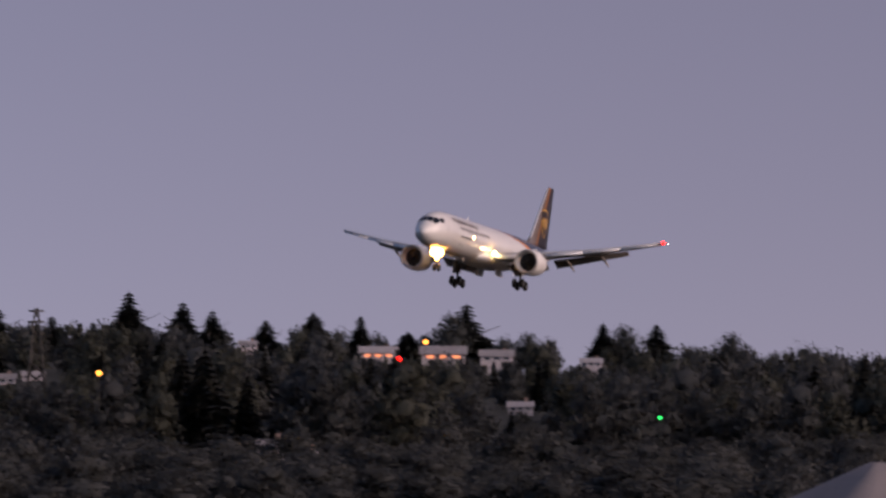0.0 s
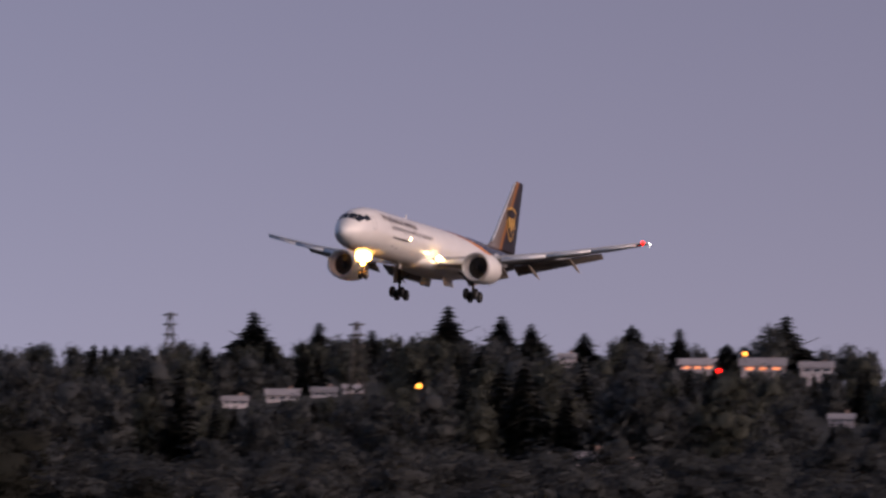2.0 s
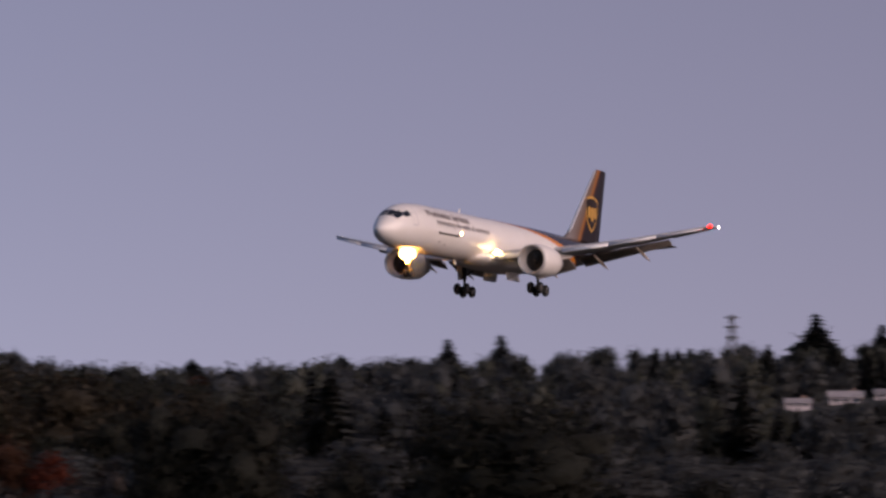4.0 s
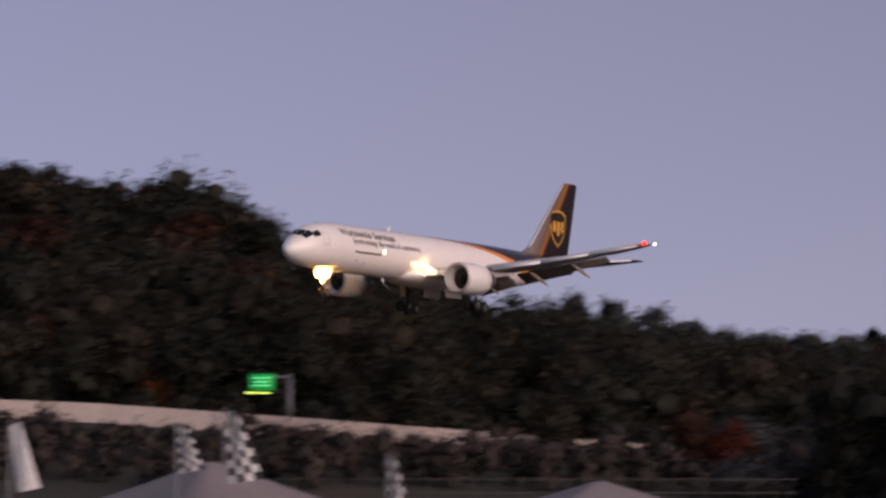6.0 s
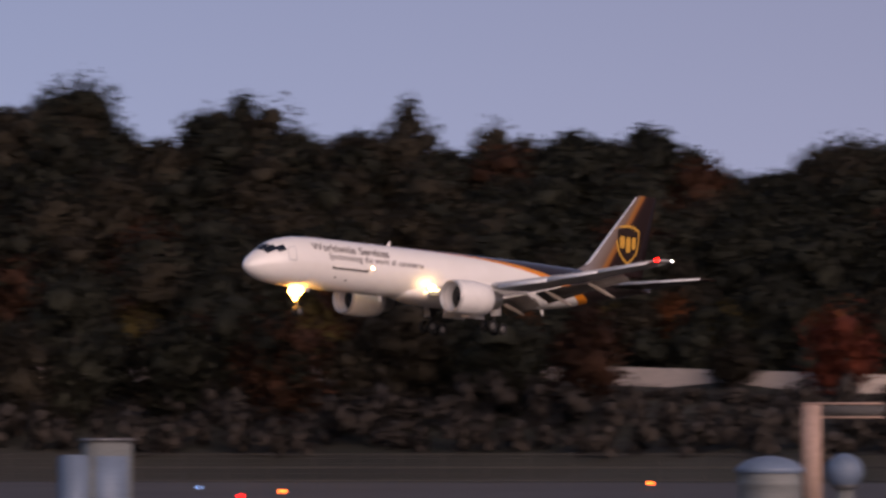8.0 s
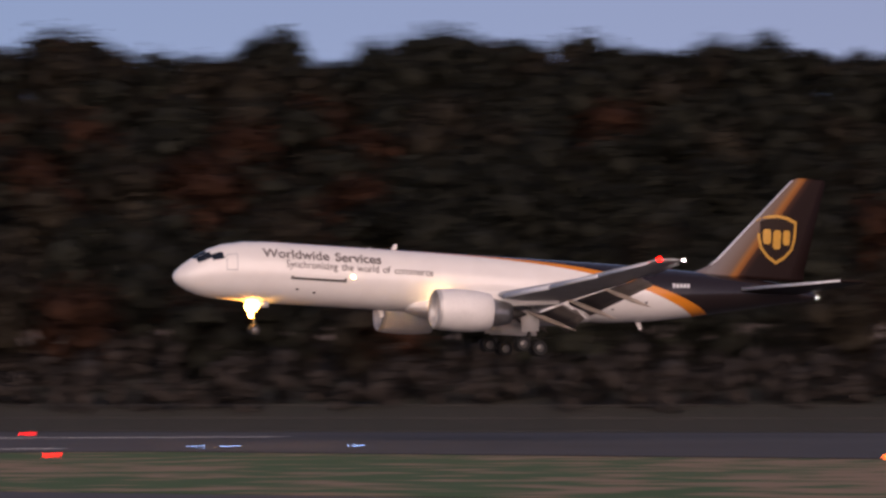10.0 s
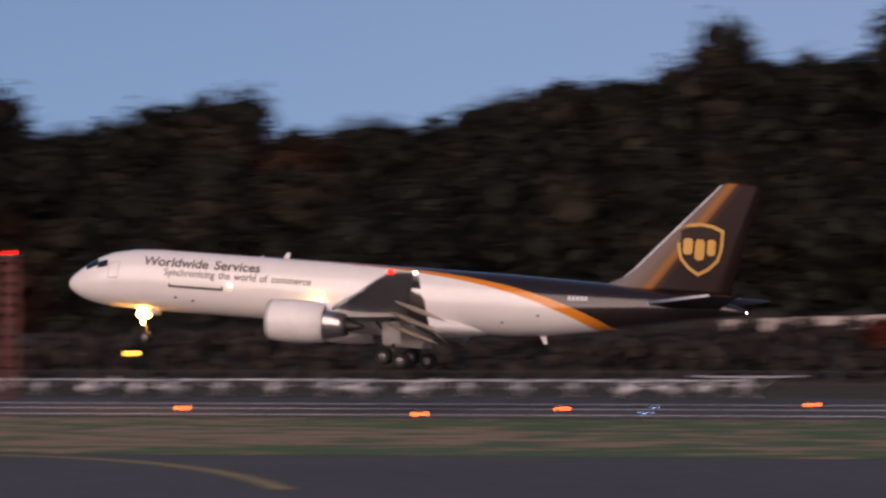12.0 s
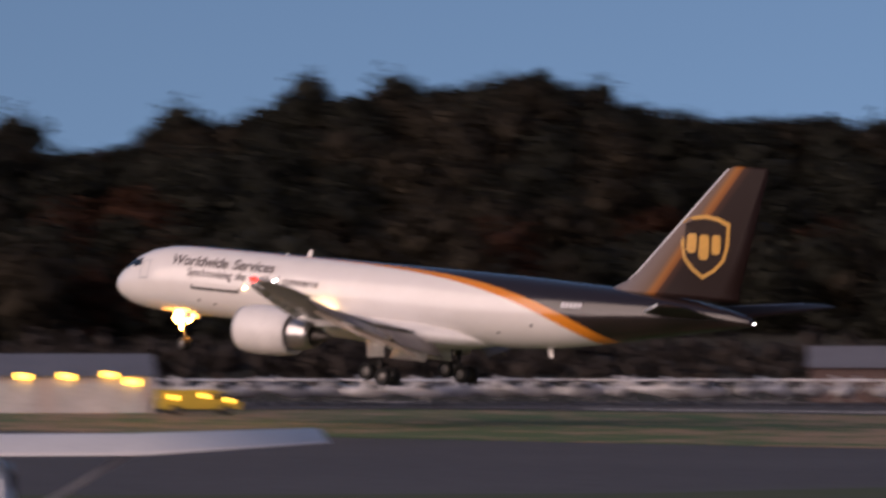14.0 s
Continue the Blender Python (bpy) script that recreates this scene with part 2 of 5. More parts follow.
def box(bm, size, at=(0, 0, 0), m=None, bevel=0.0):
    mm = Matrix.Translation(at) @ (m or Matrix()) @ Matrix.Diagonal((*size, 1))
    r = bmesh.ops.create_cube(bm, size=1, matrix=mm)
    if bevel:
        edges = list({e for v in r["verts"] for e in v.link_edges})
        bmesh.ops.bevel(bm, geom=edges, offset=bevel, segments=2, affect="EDGES")
    return bm


def rod(bm, a, b, ra, rb=None, seg=10):
    a, b = Vector(a), Vector(b)
    d = b - a
    m = Matrix.Translation((a + b) / 2) @ d.to_track_quat("Z", "Y").to_matrix().to_4x4()
    bmesh.ops.create_cone(bm, cap_ends=True, segments=seg, radius1=ra, radius2=ra if rb is None else rb, depth=d.length, matrix=m)
    return bm


def ball(bm, at, r, seg=12):
    bmesh.ops.create_uvsphere(bm, u_segments=seg, v_segments=seg // 2 + 2, radius=r, matrix=Matrix.Translation(at))
    return bm


def loft(bm, rings, closed=True, caps=True):
    """Skin between rings of points of one length."""
    vs = [[bm.verts.new(p) for p in r] for r in rings]
    n = len(vs[0])
    for a, b in zip(vs, vs[1:]):
        for i in range(n if closed else n - 1):
            bm.faces.new((a[i], a[(i + 1) % n], b[(i + 1) % n], b[i]))
    if caps and closed:
        bm.faces.new(vs[0][::-1])
        bm.faces.new(vs[-1])
    bmesh.ops.recalc_face_normals(bm, faces=bm.faces)
    return bm


def spin(bm, profile, m=None, seg=32):
    """A body of revolution about x from (x, r) pairs."""
    rings = [[(m or Matrix()) @ Vector((x, r * math.cos(2 * math.pi * k / seg), r * math.sin(2 * math.pi * k / seg))) for k in range(seg)] for x, r in profile]
    return loft(bm, rings, caps=False)


def polar(beta, r, z=0.0):
    """A place r metres off at the bearing beta (degrees, to the right of the runway's normal)."""
    return Vector((r * math.sin(radians(beta)), r * math.cos(radians(beta)), z))


# ---- land ----
SKY_WEST = [(-48, 405), (-46.6, 418), (-45.9, 373), (-45.2, 386), (-44.5, 416), (-43.8, 434), (-43.1, 424), (-42.4, 468), (-41.7, 492), (-41, 477), (-40.3, 491), (-39.6, 485), (-38.9, 495), (-38.2, 512), (-37.5, 503), (-36.8, 489), (-36.1, 456), (-35.4, 446), (-34.7, 430), (-34, 431), (-33.3, 434), (-32.6, 427), (-31.9, 419), (-31.2, 409), (-30.5, 379), (-29.8, 388), (-29.1, 411), (-28.4, 401), (-27.7, 403), (-27, 422), (-26.3, 380), (-25.6, 373), (-24.9, 397), (-24.2, 401), (-23.5, 420), (-22.8, 452), (-22.1, 483), (-21.4, 449)]
SKY_MID = [(-20.7, 447), (-20, 451), (-19.3, 455), (-18.6, 405), (-17.9, 383), (-17.2, 429), (-16.5, 443), (-15.8, 452), (-15.1, 456), (-14.4, 409), (-13.7, 390), (-13, 406), (-12.3, 402), (-11.6, 435), (-10.9, 449), (-10.2, 476), (-9.5, 487), (-8.8, 487), (-8.1, 489), (-7.4, 566), (-6.7, 574), (-6, 521), (-5.3, 522), (-4.6, 544), (-3.9, 594), (-3.2, 550), (-2.5, 532), (-1.8, 525), (-1.1, 505), (-0.4, 507), (0.3, 517), (1, 540), (1.7, 541), (2.4, 559), (3.1, 624), (3.8, 611), (4.5, 573), (5.2, 580), (5.9, 582), (6.6, 552), (7.3, 569)]
SKY_NORTH = [(8, 601), (8.7, 601), (9.4, 610), (10.1, 615), (10.8, 610), (11.5, 596), (12.2, 581), (12.9, 610), (13.6, 649), (14.3, 572), (15, 598), (15.7, 614), (16.4, 625), (18, 618), (20, 600), (22, 612), (24, 585), (26, 598), (28, 570), (30, 560), (31.8, 593), (32.5, 614), (33.2, 562), (33.9, 518), (34.6, 584), (35.3, 590), (36, 565), (36.7, 521), (37.4, 577), (38.1, 582), (38.8, 504), (39.5, 531)]
SKY_EAST = [(40.2, 518), (40.9, 543), (41.6, 520), (42.3, 555), (43, 540), (43.7, 468), (44.4, 480), (45.1, 513), (45.8, 517), (46.5, 528), (47.2, 518), (47.9, 498), (48.6, 482), (49.3, 498), (50, 475), (50.7, 469), (51.4, 399), (52.1, 359), (52.8, 344), (53.5, 338), (54.5, 298), (56, 285), (57.5, 262), (59, 215), (61, 210), (66, 232), (70, 248), (74, 260), (78, 252), (82, 232), (88, 200)]
SKYLINE = SKY_WEST + SKY_MID + SKY_NORTH + SKY_EAST
ROAD_Z = [(-60, 4.5), (-10, 5.6), (0, 7.4), (4, 8.0), (20, 9.0), (40, 9.8), (48, 8.0), (52, 6.4), (57, 4.3), (62, 3.0), (90, 3.0)]


def along(table, x):
    return float(np.interp(x, [a for a, _ in table], [b for _, b in table]))


def crest(beta):
    return along([(-60, 470), (52, 470), (60, 860), (90, 900)], beta)


def foot(beta):
    return along([(-60, 300), (40, 296), (45, 280), (52, 275), (90, 300)], beta)


def land(beta, r):
    """Height of the ground."""
    if beta > 120 or beta < -90:
        return 0.0
    fade = max(0.0, min(1.0, (beta + 75) / 12)) * max(0.0, min(1.0, (112 - beta) / 15))
    f, c, zr = foot(beta), crest(beta), along(ROAD_Z, beta)
    top = 4 + c * min(along(SKYLINE, beta + d) for d in (-0.7, 0, 0.7)) / 6000 - (7.0 if beta < 54 else 8.5)
    z = float(np.interp(r, [f, f + 42, f + 58, c, c + 400, 4800], [0.0, zr, zr, max(top, zr), max(top, zr) + 4, 0.0]))
    return z * fade


def make_ground():
    radii = [0, 40, 80, 120, 160, 200, 240, 265, 280, 296, 310, 325, 338, 345, 352, 365, 380, 400, 420, 440, 460, 475, 500, 560, 640, 720, 800, 860, 900, 1000, 1400, 2400, 4800]
    bm = bmesh.new()
    rows = []
    for k in range(240):
        beta = -180 + 1.5 * k
        rows.append([bm.verts.new((*polar(beta, r).xy, land(beta, r) + (0 if r < 320 else noise.noise(polar(beta, r) * 0.03) * 1.2) - 0.03)) for r in radii])
    for a, b in zip(rows, rows[1:] + rows[:1]):
        for i in range(len(radii) - 1):
            bm.faces.new((a[i], a[i + 1], b[i + 1], b[i]) if i else (a[0], a[1], b[1]))
    bmesh.ops.remove_doubles(bm, verts=bm.verts, dist=0.001)
    bmesh.ops.recalc_face_normals(bm, faces=bm.faces)
    g = part("ground", bm, SOIL)
    tagged(g, "dark wooded hillside soil behind an airfield", "ground", kind="structure")


def strip(name, label, material, outline, z, category):
    bm = bmesh.new()
    top = [bm.verts.new((x, y, z)) for x, y in outline]
    bm.faces.new(top)
    r = bmesh.ops.extrude_face_region(bm, geom=list(bm.faces))
    bmesh.ops.translate(bm, verts=[v for v in r["geom"] if isinstance(v, bmesh.types.BMVert)], vec=(0, 0, 0.02))
    bmesh.ops.recalc_face_normals(bm, faces=bm.faces)
    return tagged(part(name, bm, material, smooth=False), label, category, kind="structure")


make_ground()
strip("road_apron", "dark grey asphalt apron with parked light aircraft", ASPHALT, [(-700, 252), (-700, 287), (30, 284), (120, 250), (190, 190), (225, 130), (260, 20), (240, 20), (150, 180), (60, 245)], 0.0, "apron")
strip("road_stand", "dark grey asphalt stand for parked light aircraft", ASPHALT, [tuple(polar(b, r).xy) for b, r in ((-29, 262), (-34, 256), (-40, 254), (-46, 252), (-52, 252), (-52, 292), (-46, 292), (-40, 292), (-34, 292), (-29, 292))], 0.06, "apron")
strip("road_runway", "grey asphalt runway", ASPHALT, [(-700, 200), (-700, 254), (60, 247), (240, 120), (420, -40), (330, -60), (170, 80), (40, 196)], 0.03, "runway")
strip("ground_infield", "mown grass strip, green and straw brown", GRASS, [(-700, 129), (-700, 199), (40, 195), (130, 112), (90, 70), (20, 126)], 0.0, "grass")
strip("road_taxiway", "dark bluish asphalt taxiway", ASPHALT, [(-700, -60), (-700, 128), (20, 125), (90, 69), (120, -60)], 0.0, "taxiway")
strip("ground_island", "green mown grass island between taxiways", LAWN, [(-110, 30), (-72, 66), (-58, 79), (-50, 101), (-41, 107), (-38, 103), (-60, 30)], 0.03, "grass")


# ---- the airliner; x forward, y to its left, z up; 22 m aft of the nose is its origin ----
FUSE = [(0.0, 0.03, 0.03, -0.60), (0.12, 0.33, 0.32, -0.60), (0.4, 0.62, 0.61, -0.56), (1.0, 1.02, 1.02, -0.48), (1.6, 1.28, 1.33, -0.37), (2.3, 1.48, 1.62, -0.22),
        (3.2, 1.67, 1.84, -0.09), (4.6, 1.82, 2.01, 0.01), (6.5, 1.88, 2.08, 0.06), (12, 1.88, 2.08, 0.06), (20, 1.88, 2.08, 0.06), (28, 1.88, 2.08, 0.06), (31, 1.88, 2.04, 0.09),
        (34, 1.84, 1.88, 0.19), (37, 1.68, 1.61, 0.39), (40, 1.38, 1.26, 0.62), (43, 0.92, 0.84, 0.78), (45, 0.55, 0.52, 0.82), (46.2, 0.25, 0.26, 0.76), (46.5, 0.08, 0.1, 0.72)]


def fuse_at(s):
    cols = list(zip(*FUSE))
    return [float(np.interp(s, cols[0], c)) for c in cols[1:]]


def skin(s, phi, out=0.0):
    """A point of the fuselage's skin, phi degrees from the crown down the left side."""
    w, h, zc = fuse_at(s)
    return Vector((22 - s, (w + out) * math.sin(radians(phi)), zc + (h + out) * math.cos(radians(phi))))


def skin_z(s, z, out=0.0):
    w, h, zc = fuse_at(s)
    return skin(s, math.degrees(math.acos(max(-1, min(1, (z - zc) / h)))), out)


def patch(bm, s0, s1, p0, p1, out=0.012, ns=4, nphi=5, slant=0.0):
    g = [[bm.verts.new(skin(s0 + (s1 - s0) * i / ns + slant * j / nphi, p0 + (p1 - p0) * j / nphi, out)) for j in range(nphi + 1)] for i in range(ns + 1)]
    for i in range(ns):
        for j in range(nphi):
            bm.faces.new((g[i][j], g[i + 1][j], g[i + 1][j + 1], g[i][j + 1]))
    bmesh.ops.recalc_face_normals(bm, faces=bm.faces)
    return bm


AIRFOIL = [(0, 0), (0.02, 0.028), (0.08, 0.052), (0.2, 0.068), (0.4, 0.066), (0.65, 0.042), (0.85, 0.017), (1, 0.003), (1, -0.003), (0.85, -0.012), (0.65, -0.028), (0.4, -0.046), (0.2, -0.046), (0.08, -0.034), (0.02, -0.018)]


def blade(stations, thick=1.0, upright=False, twist=0.0):
    """A wing or fin from stations (span, leading edge aft of nose, chord, height)."""
    bm, rings = bmesh.new(), []
    for y, s, c, z in stations:
        ring = []
        for u, v in AIRFOIL:
            if upright:
                ring.append((22 - s - u * c, v * c * thick, z))
            else:
                ring.append((22 - s - u * c, y, z + v * c * thick - u * c * twist))
        rings.append(ring)
    return loft(bm, rings)


def wing_at(y):
    y = abs(y)
    return (float(np.interp(y, [1.7, 6.5, 18.9], [17.8, 20.5, 27.3])), float(np.interp(y, [1.7, 6.5, 18.9], [8.6, 5.9, 1.8])),
            float(np.interp(y, [1.7, 6.5, 12.5, 18.9], [-1.35, -0.80, 0.22, 1.62])))


def letters(body, s0, z0, size, width, parent, heavy):
    """Lettering on the port side, one part a word, spread over the given width."""
    words, at = [], 0.0
    for word in body.split():
        cu = bpy.data.curves.new("letters", "FONT")
        cu.body, cu.size, cu.offset = word, size, size * heavy
        tmp = new("letters", cu)
        bpy.context.view_layer.update()
        me = bpy.data.meshes.new_from_object(tmp.evaluated_get(bpy.context.evaluated_depsgraph_get()))
        bpy.data.objects.remove(tmp)
        bm = bmesh.new()
        bm.from_mesh(me)
        words.append((bm, at))
        at += max(v.co.x for v in bm.verts) + size * 0.42
    span = at - size * 0.42
    for bm, x0 in words:
        for v in bm.verts:
            s = s0 + (x0 + v.co.x) * width / span
            w, h, zc = fuse_at(s)
            phi0 = math.degrees(math.acos((z0 - zc) / h))
            v.co = skin(s, phi0 - math.degrees(v.co.y / 1.95), 0.04)
        bmesh.ops.recalc_face_normals(bm, faces=bm.faces)
        part("lettering", bm, LETTER, parent, "dark grey painted lettering", smooth=False)


def wheel(parent, at, r, w):
    bm = bmesh.new()
    m = Matrix.Translation(at) @ Matrix.Rotation(radians(90), 4, "Z")
    prof = [(-w / 2, r * 0.55), (-w / 2, r * 0.85), (-w * 0.36, r * 0.97), (0, r), (w * 0.36, r * 0.97), (w / 2, r * 0.85), (w / 2, r * 0.55), (-w / 2, r * 0.55)]
    tyre = part("wheel", spin(bm, prof, m, 20), RUBBER, parent, "black tyre")
    bm = bmesh.new()
    spin(bm, [(-w * 0.42, 0.01), (-w * 0.42, r * 0.2), (-w * 0.3, r * 0.3), (-w * 0.42, r * 0.56), (w * 0.42, r * 0.56), (w * 0.3, r * 0.3), (w * 0.42, r * 0.2), (w * 0.42, 0.01)], m, 16)
    part("rim", bm, RIM, tyre, "grey metal rim")


def make_airliner():
    plane = thing("cargo_airliner", "white and brown twin-engine cargo jet airliner landing with gear down", "airplane")
    bm, n = bmesh.new(), 40
    dense = []
    for (a, b) in zip(FUSE, FUSE[1:]):
        k = 3 if b[0] - a[0] > 1.5 else 2
        dense += [a[0] + (b[0] - a[0]) * i / k for i in range(k)]
    dense.append(46.5)
    loft(bm, [[skin(s, 360 * k / n) for k in range(n)] for s in dense])
    body = part("fuselage", bm, PAINT, plane, "white fuselage, dark brown aft above an orange swoosh")
    # belly fairing round the wing root
    bm = bmesh.new()
    rings = []
    for s, w, h in ((15.6, 0.4, 0.2), (16.6, 1.5, 0.55), (18, 2.1, 0.8), (21, 2.3, 0.92), (25, 2.25, 0.9), (27.5, 1.8, 0.7), (29.5, 0.8, 0.35), (30.4, 0.2, 0.1)):
        rings.append([(22 - s, w * math.cos(2 * math.pi * k / 24), -1.62 + h * math.sin(2 * math.pi * k / 24)) for k in range(24)])
    part("belly_fairing", loft(bm, rings), WHITE, plane)
    # windscreen
    for sgn in (1, -1):
        for s0, s1, p0, p1, sl in ((1.20, 1.98, 1.2, 27.8, 0.10), (1.36, 2.24, 28.8, 54, 0.16), (2.30, 3.05, 43, 62, 0.12)):
            bm = patch(bmesh.new(), s0, s1, sgn * p0, sgn * p1, 0.012, 4, 5, sl)
            part("cockpit_window", bm, GLASS, body, "dark cockpit window")
    # doors and hatches seen on the port side, as their raised sills and seams
    for s0, s1, z0, z1 in ((3.3, 4.0, 1.02, 1.07), (3.3, 4.0, -0.02, 0.05)):
        part("door_sill", patch(bmesh.new(), s0, s1, *(math.degrees(math.acos((z - fuse_at(3.6)[2]) / fuse_at(3.6)[1])) for z in (z1, z0)), 0.02, 3, 1), WINGGREY, body)
    for s0 in (3.28, 3.98):
        part("door_seam", patch(bmesh.new(), s0, s0 + 0.045, *(math.degrees(math.acos((z - fuse_at(3.6)[2]) / fuse_at(3.6)[1])) for z in (1.07, -0.02)), 0.018, 1, 6), WINGGREY, body)
    for s0, s1, z0, z1 in ((7.7, 11.5, -0.40, -0.26), (7.7, 7.82, -0.40, -0.15), (11.4, 11.52, -0.40, -0.15)):
        part("door_seam", patch(bmesh.new(), s0, s1, *(math.degrees(math.acos(z / 2.0)) for z in (z1, z0)), 0.025, 6, 1), DARKMETAL, body)
    for s, z in ((8.1, -0.95), (9.3, -1.1), (30.6, -1.0), (33.0, -0.4)):
        w, h, zc = fuse_at(s)
        ph = math.degrees(math.acos((z - zc) / h))
        part("vent", patch(bmesh.new(), s, s + 0.18, ph, ph + 4, 0.015, 1, 1), DARKMETAL, body)
    letters("Worldwide Services", 5.75, 1.02, 0.95, 8.2, body, 0.022)
    letters("Synchronizing the world of commerce", 7.3, 0.42, 0.66, 10.3, body, 0.008)
    # registration: plain bars
    for k in range(5):
        ph = [math.degrees(math.acos((z - fuse_at(35.5)[2]) / fuse_at(35.5)[1])) for z in (1.0, 0.72)]
        part("marking_bar", patch(bmesh.new(), 35.0 + k * 0.27, 35.2 + k * 0.27, *ph, 0.015, 1, 2), BARWHITE, body)
    # aerials
    for s, z, up in ((15.0, 1.98, 0.55), (14.3, -1.98, -0.5), (33.0, -1.78, -0.5), (13.2, 1.98, 0.2)):
        bm = bmesh.new()
        loft(bm, [[(22 - s, 0.04, z), (22 - s - 0.42, 0, z), (22 - s, -0.04, z), (22 - s + 0.05, 0, z)], [(22 - s - 0.3, 0.03, z + up), (22 - s - 0.5, 0, z + up), (22 - s - 0.3, -0.03, z + up), (22 - s - 0.26, 0, z + up)]])
        part("antenna", bm, WHITE, plane, "small white blade antenna", smooth=False)
    # fin with its dorsal fillet
    fin = part("fin", blade([(0, 35.6, 9.9, 1.75), (0, 37.2, 8.3, 1.98), (0, 38.3, 7.2, 2.5), (0, 38.9, 6.75, 3.0), (0, 44.3, 2.55, 8.9), (0, 44.65, 2.0, 9.06)], 0.75, True), FINSHEEN, plane, "dark brown tail fin, sky reflection painted in as bronze band and orange stripe")
    part("fin_leading_edge", blade([(0, 38.24, 0.34, 2.5), (0, 38.84, 0.34, 3.0), (0, 44.24, 0.20, 8.9)], 8.6, True), EDGE, fin, "bare metal leading edge")
    # plain shield mark, both sides
    def on_fin(x, z):
        le = float(np.interp(z, [3.0, 8.9], [38.9, 44.3]))
        c = float(np.interp(z, [3.0, 8.9], [6.75, 2.55]))
        u = min(1.0, max(0.0, (x - le) / c))
        return float(np.interp(u, [a for a, _ in AIRFOIL[:8]], [b for _, b in AIRFOIL[:8]])) * c * 0.75
    outline = [(-1.32, 1.15), (-0.7, 1.42), (0, 1.52), (0.7, 1.42), (1.32, 1.15), (1.30, 0.0), (1.12, -0.75), (0.62, -1.32), (0, -1.72), (-0.62, -1.32), (-1.12, -0.75), (-1.30, 0.0)]
    for sgn in (1, -1):
        for nm, k, mt, out, lab in (("shield", 1.0, GOLD, 0.03, "plain gold shield"), ("shield_field", 0.87, BROWN, 0.05, "brown shield field")):
            bm = bmesh.new()
            ring = [(43.22 + x * k * 1.14, 4.72 + z * k * 1.08) for x, z in outline]
            mid = bm.verts.new((22 - 43.22, sgn * (on_fin(43.22, 4.72) + out), 4.72))
            vs = [bm.verts.new((22 - x, sgn * (on_fin(x, z) + out), z)) for x, z in ring]
            for a, b in zip(vs, vs[1:] + vs[:1]):
                bm.faces.new((mid, a, b))
            bmesh.ops.recalc_face_normals(bm, faces=bm.faces)
            part(nm, bm, mt, fin, lab, smooth=False)
        # plain gold blocks in the shield's middle
        for x0, z0, w, h in ((-0.78, 4.78, 0.62, 1.05), (0.0, 4.60, 0.62, 1.35), (0.74, 4.78, 0.54, 1.05)):
            bm = bmesh.new()
            ring = [(43.22 + x0 + 0.5 * w * c, z0 + 0.5 * h * d) for c, d in ((-1, -0.7), (-0.6, -1), (0.6, -1), (1, -0.7), (1, 0.7), (0.6, 1), (-0.6, 1), (-1, 0.7))]
            vs = [bm.verts.new((22 - x, sgn * (on_fin(x, z) + 0.08), z)) for x, z in ring]
            bm.faces.new(vs)
            bmesh.ops.recalc_face_normals(bm, faces=bm.faces)
            part("shield_block", bm, GOLD, fin, "plain gold block", smooth=False)
    for sgn in (1, -1):
        port = sgn > 0
        part("tailplane", blade([(sgn * 0.5, 39.7, 5.1, 0.80), (sgn * 7.2, 45.1, 1.9, 1.62), (sgn * 7.5, 45.7, 1.3, 1.66)], 0.8), BROWN, plane, "dark tailplane")
        part("tailplane_leading_edge", blade([(sgn * 1.0, 40.05, 0.25, 0.86), (sgn * 7.2, 45.04, 0.16, 1.62)], 8.5), EDGE, plane, "bright leading edge")
        st = [(sgn * y, *wing_at(y)) for y in (1.2, 1.7, 4, 6.5, 9.5, 12.5, 16, 18.6)] + [(sgn * 19.0, 28.0, 1.0, 1.66)]
        w = part("wing", blade([(y, s, c * 0.86, z) for y, s, c, z in st], 1.0, twist=0.02), WINGGREY, plane, "grey wing with flaps and slats out")
        # slats: hang ahead of and below the leading edge
        for y0, y1 in ((2.3, 5.6), (7.4, 11.0), (11.05, 14.7), (14.75, 18.3)):
            r = []
            for y in (y0, y1):
                s, c, z = wing_at(y)
                r.append([(22 - s + 0.32 - u * c * 0.14, sgn * y, z - 0.16 + v * c * 0.55 - (0.12 - u * 0.26) * c * 0.25) for u, v in AIRFOIL])
            part("slat", loft(bmesh.new(), r), EDGE, w, "bright metal slat")
        # flaps: two pieces aft of the wing box, drooped
        for y0, y1 in ((2.0, 6.0), (6.9, 14.7)):
            for k, (back, droop, ln, ang) in enumerate(((0.84, 0.10, 0.17, 24), (0.985, 0.22, 0.13, 36))):
                r = []
                for y in (y0, y1):
                    s, c, z = wing_at(y)
                    ca, sa = math.cos(radians(ang)), math.sin(radians(ang))
                    r.append([(22 - s - back * c - (u * ca + v * sa) * c * ln * 1.25, sgn * y, z - 0.02 * c - droop * c * 0.3 - (u * sa - v * ca * 1.4) * c * ln * 1.25) for u, v in AIRFOIL])
                part("flap", loft(bmesh.new(), r), FLAPS, w, "lowered flap")
        part("aileron", blade([(sgn * y, wing_at(y)[0] + wing_at(y)[1] * 0.84, wing_at(y)[1] * 0.2, wing_at(y)[2] - 0.03) for y in (14.9, 18.2)], 0.6), WINGGREY, w)
        # flap track fairings
        for y in (4.2, 8.6, 12.2):
            s, c, z = wing_at(y)
            prof = [(0, 0.02), (0.5, 0.16), (1.4, 0.26), (2.6, 0.22), (3.6, 0.08), (3.9, 0.01)]
            k = 0.98 * min(1.0, c / 4.2)
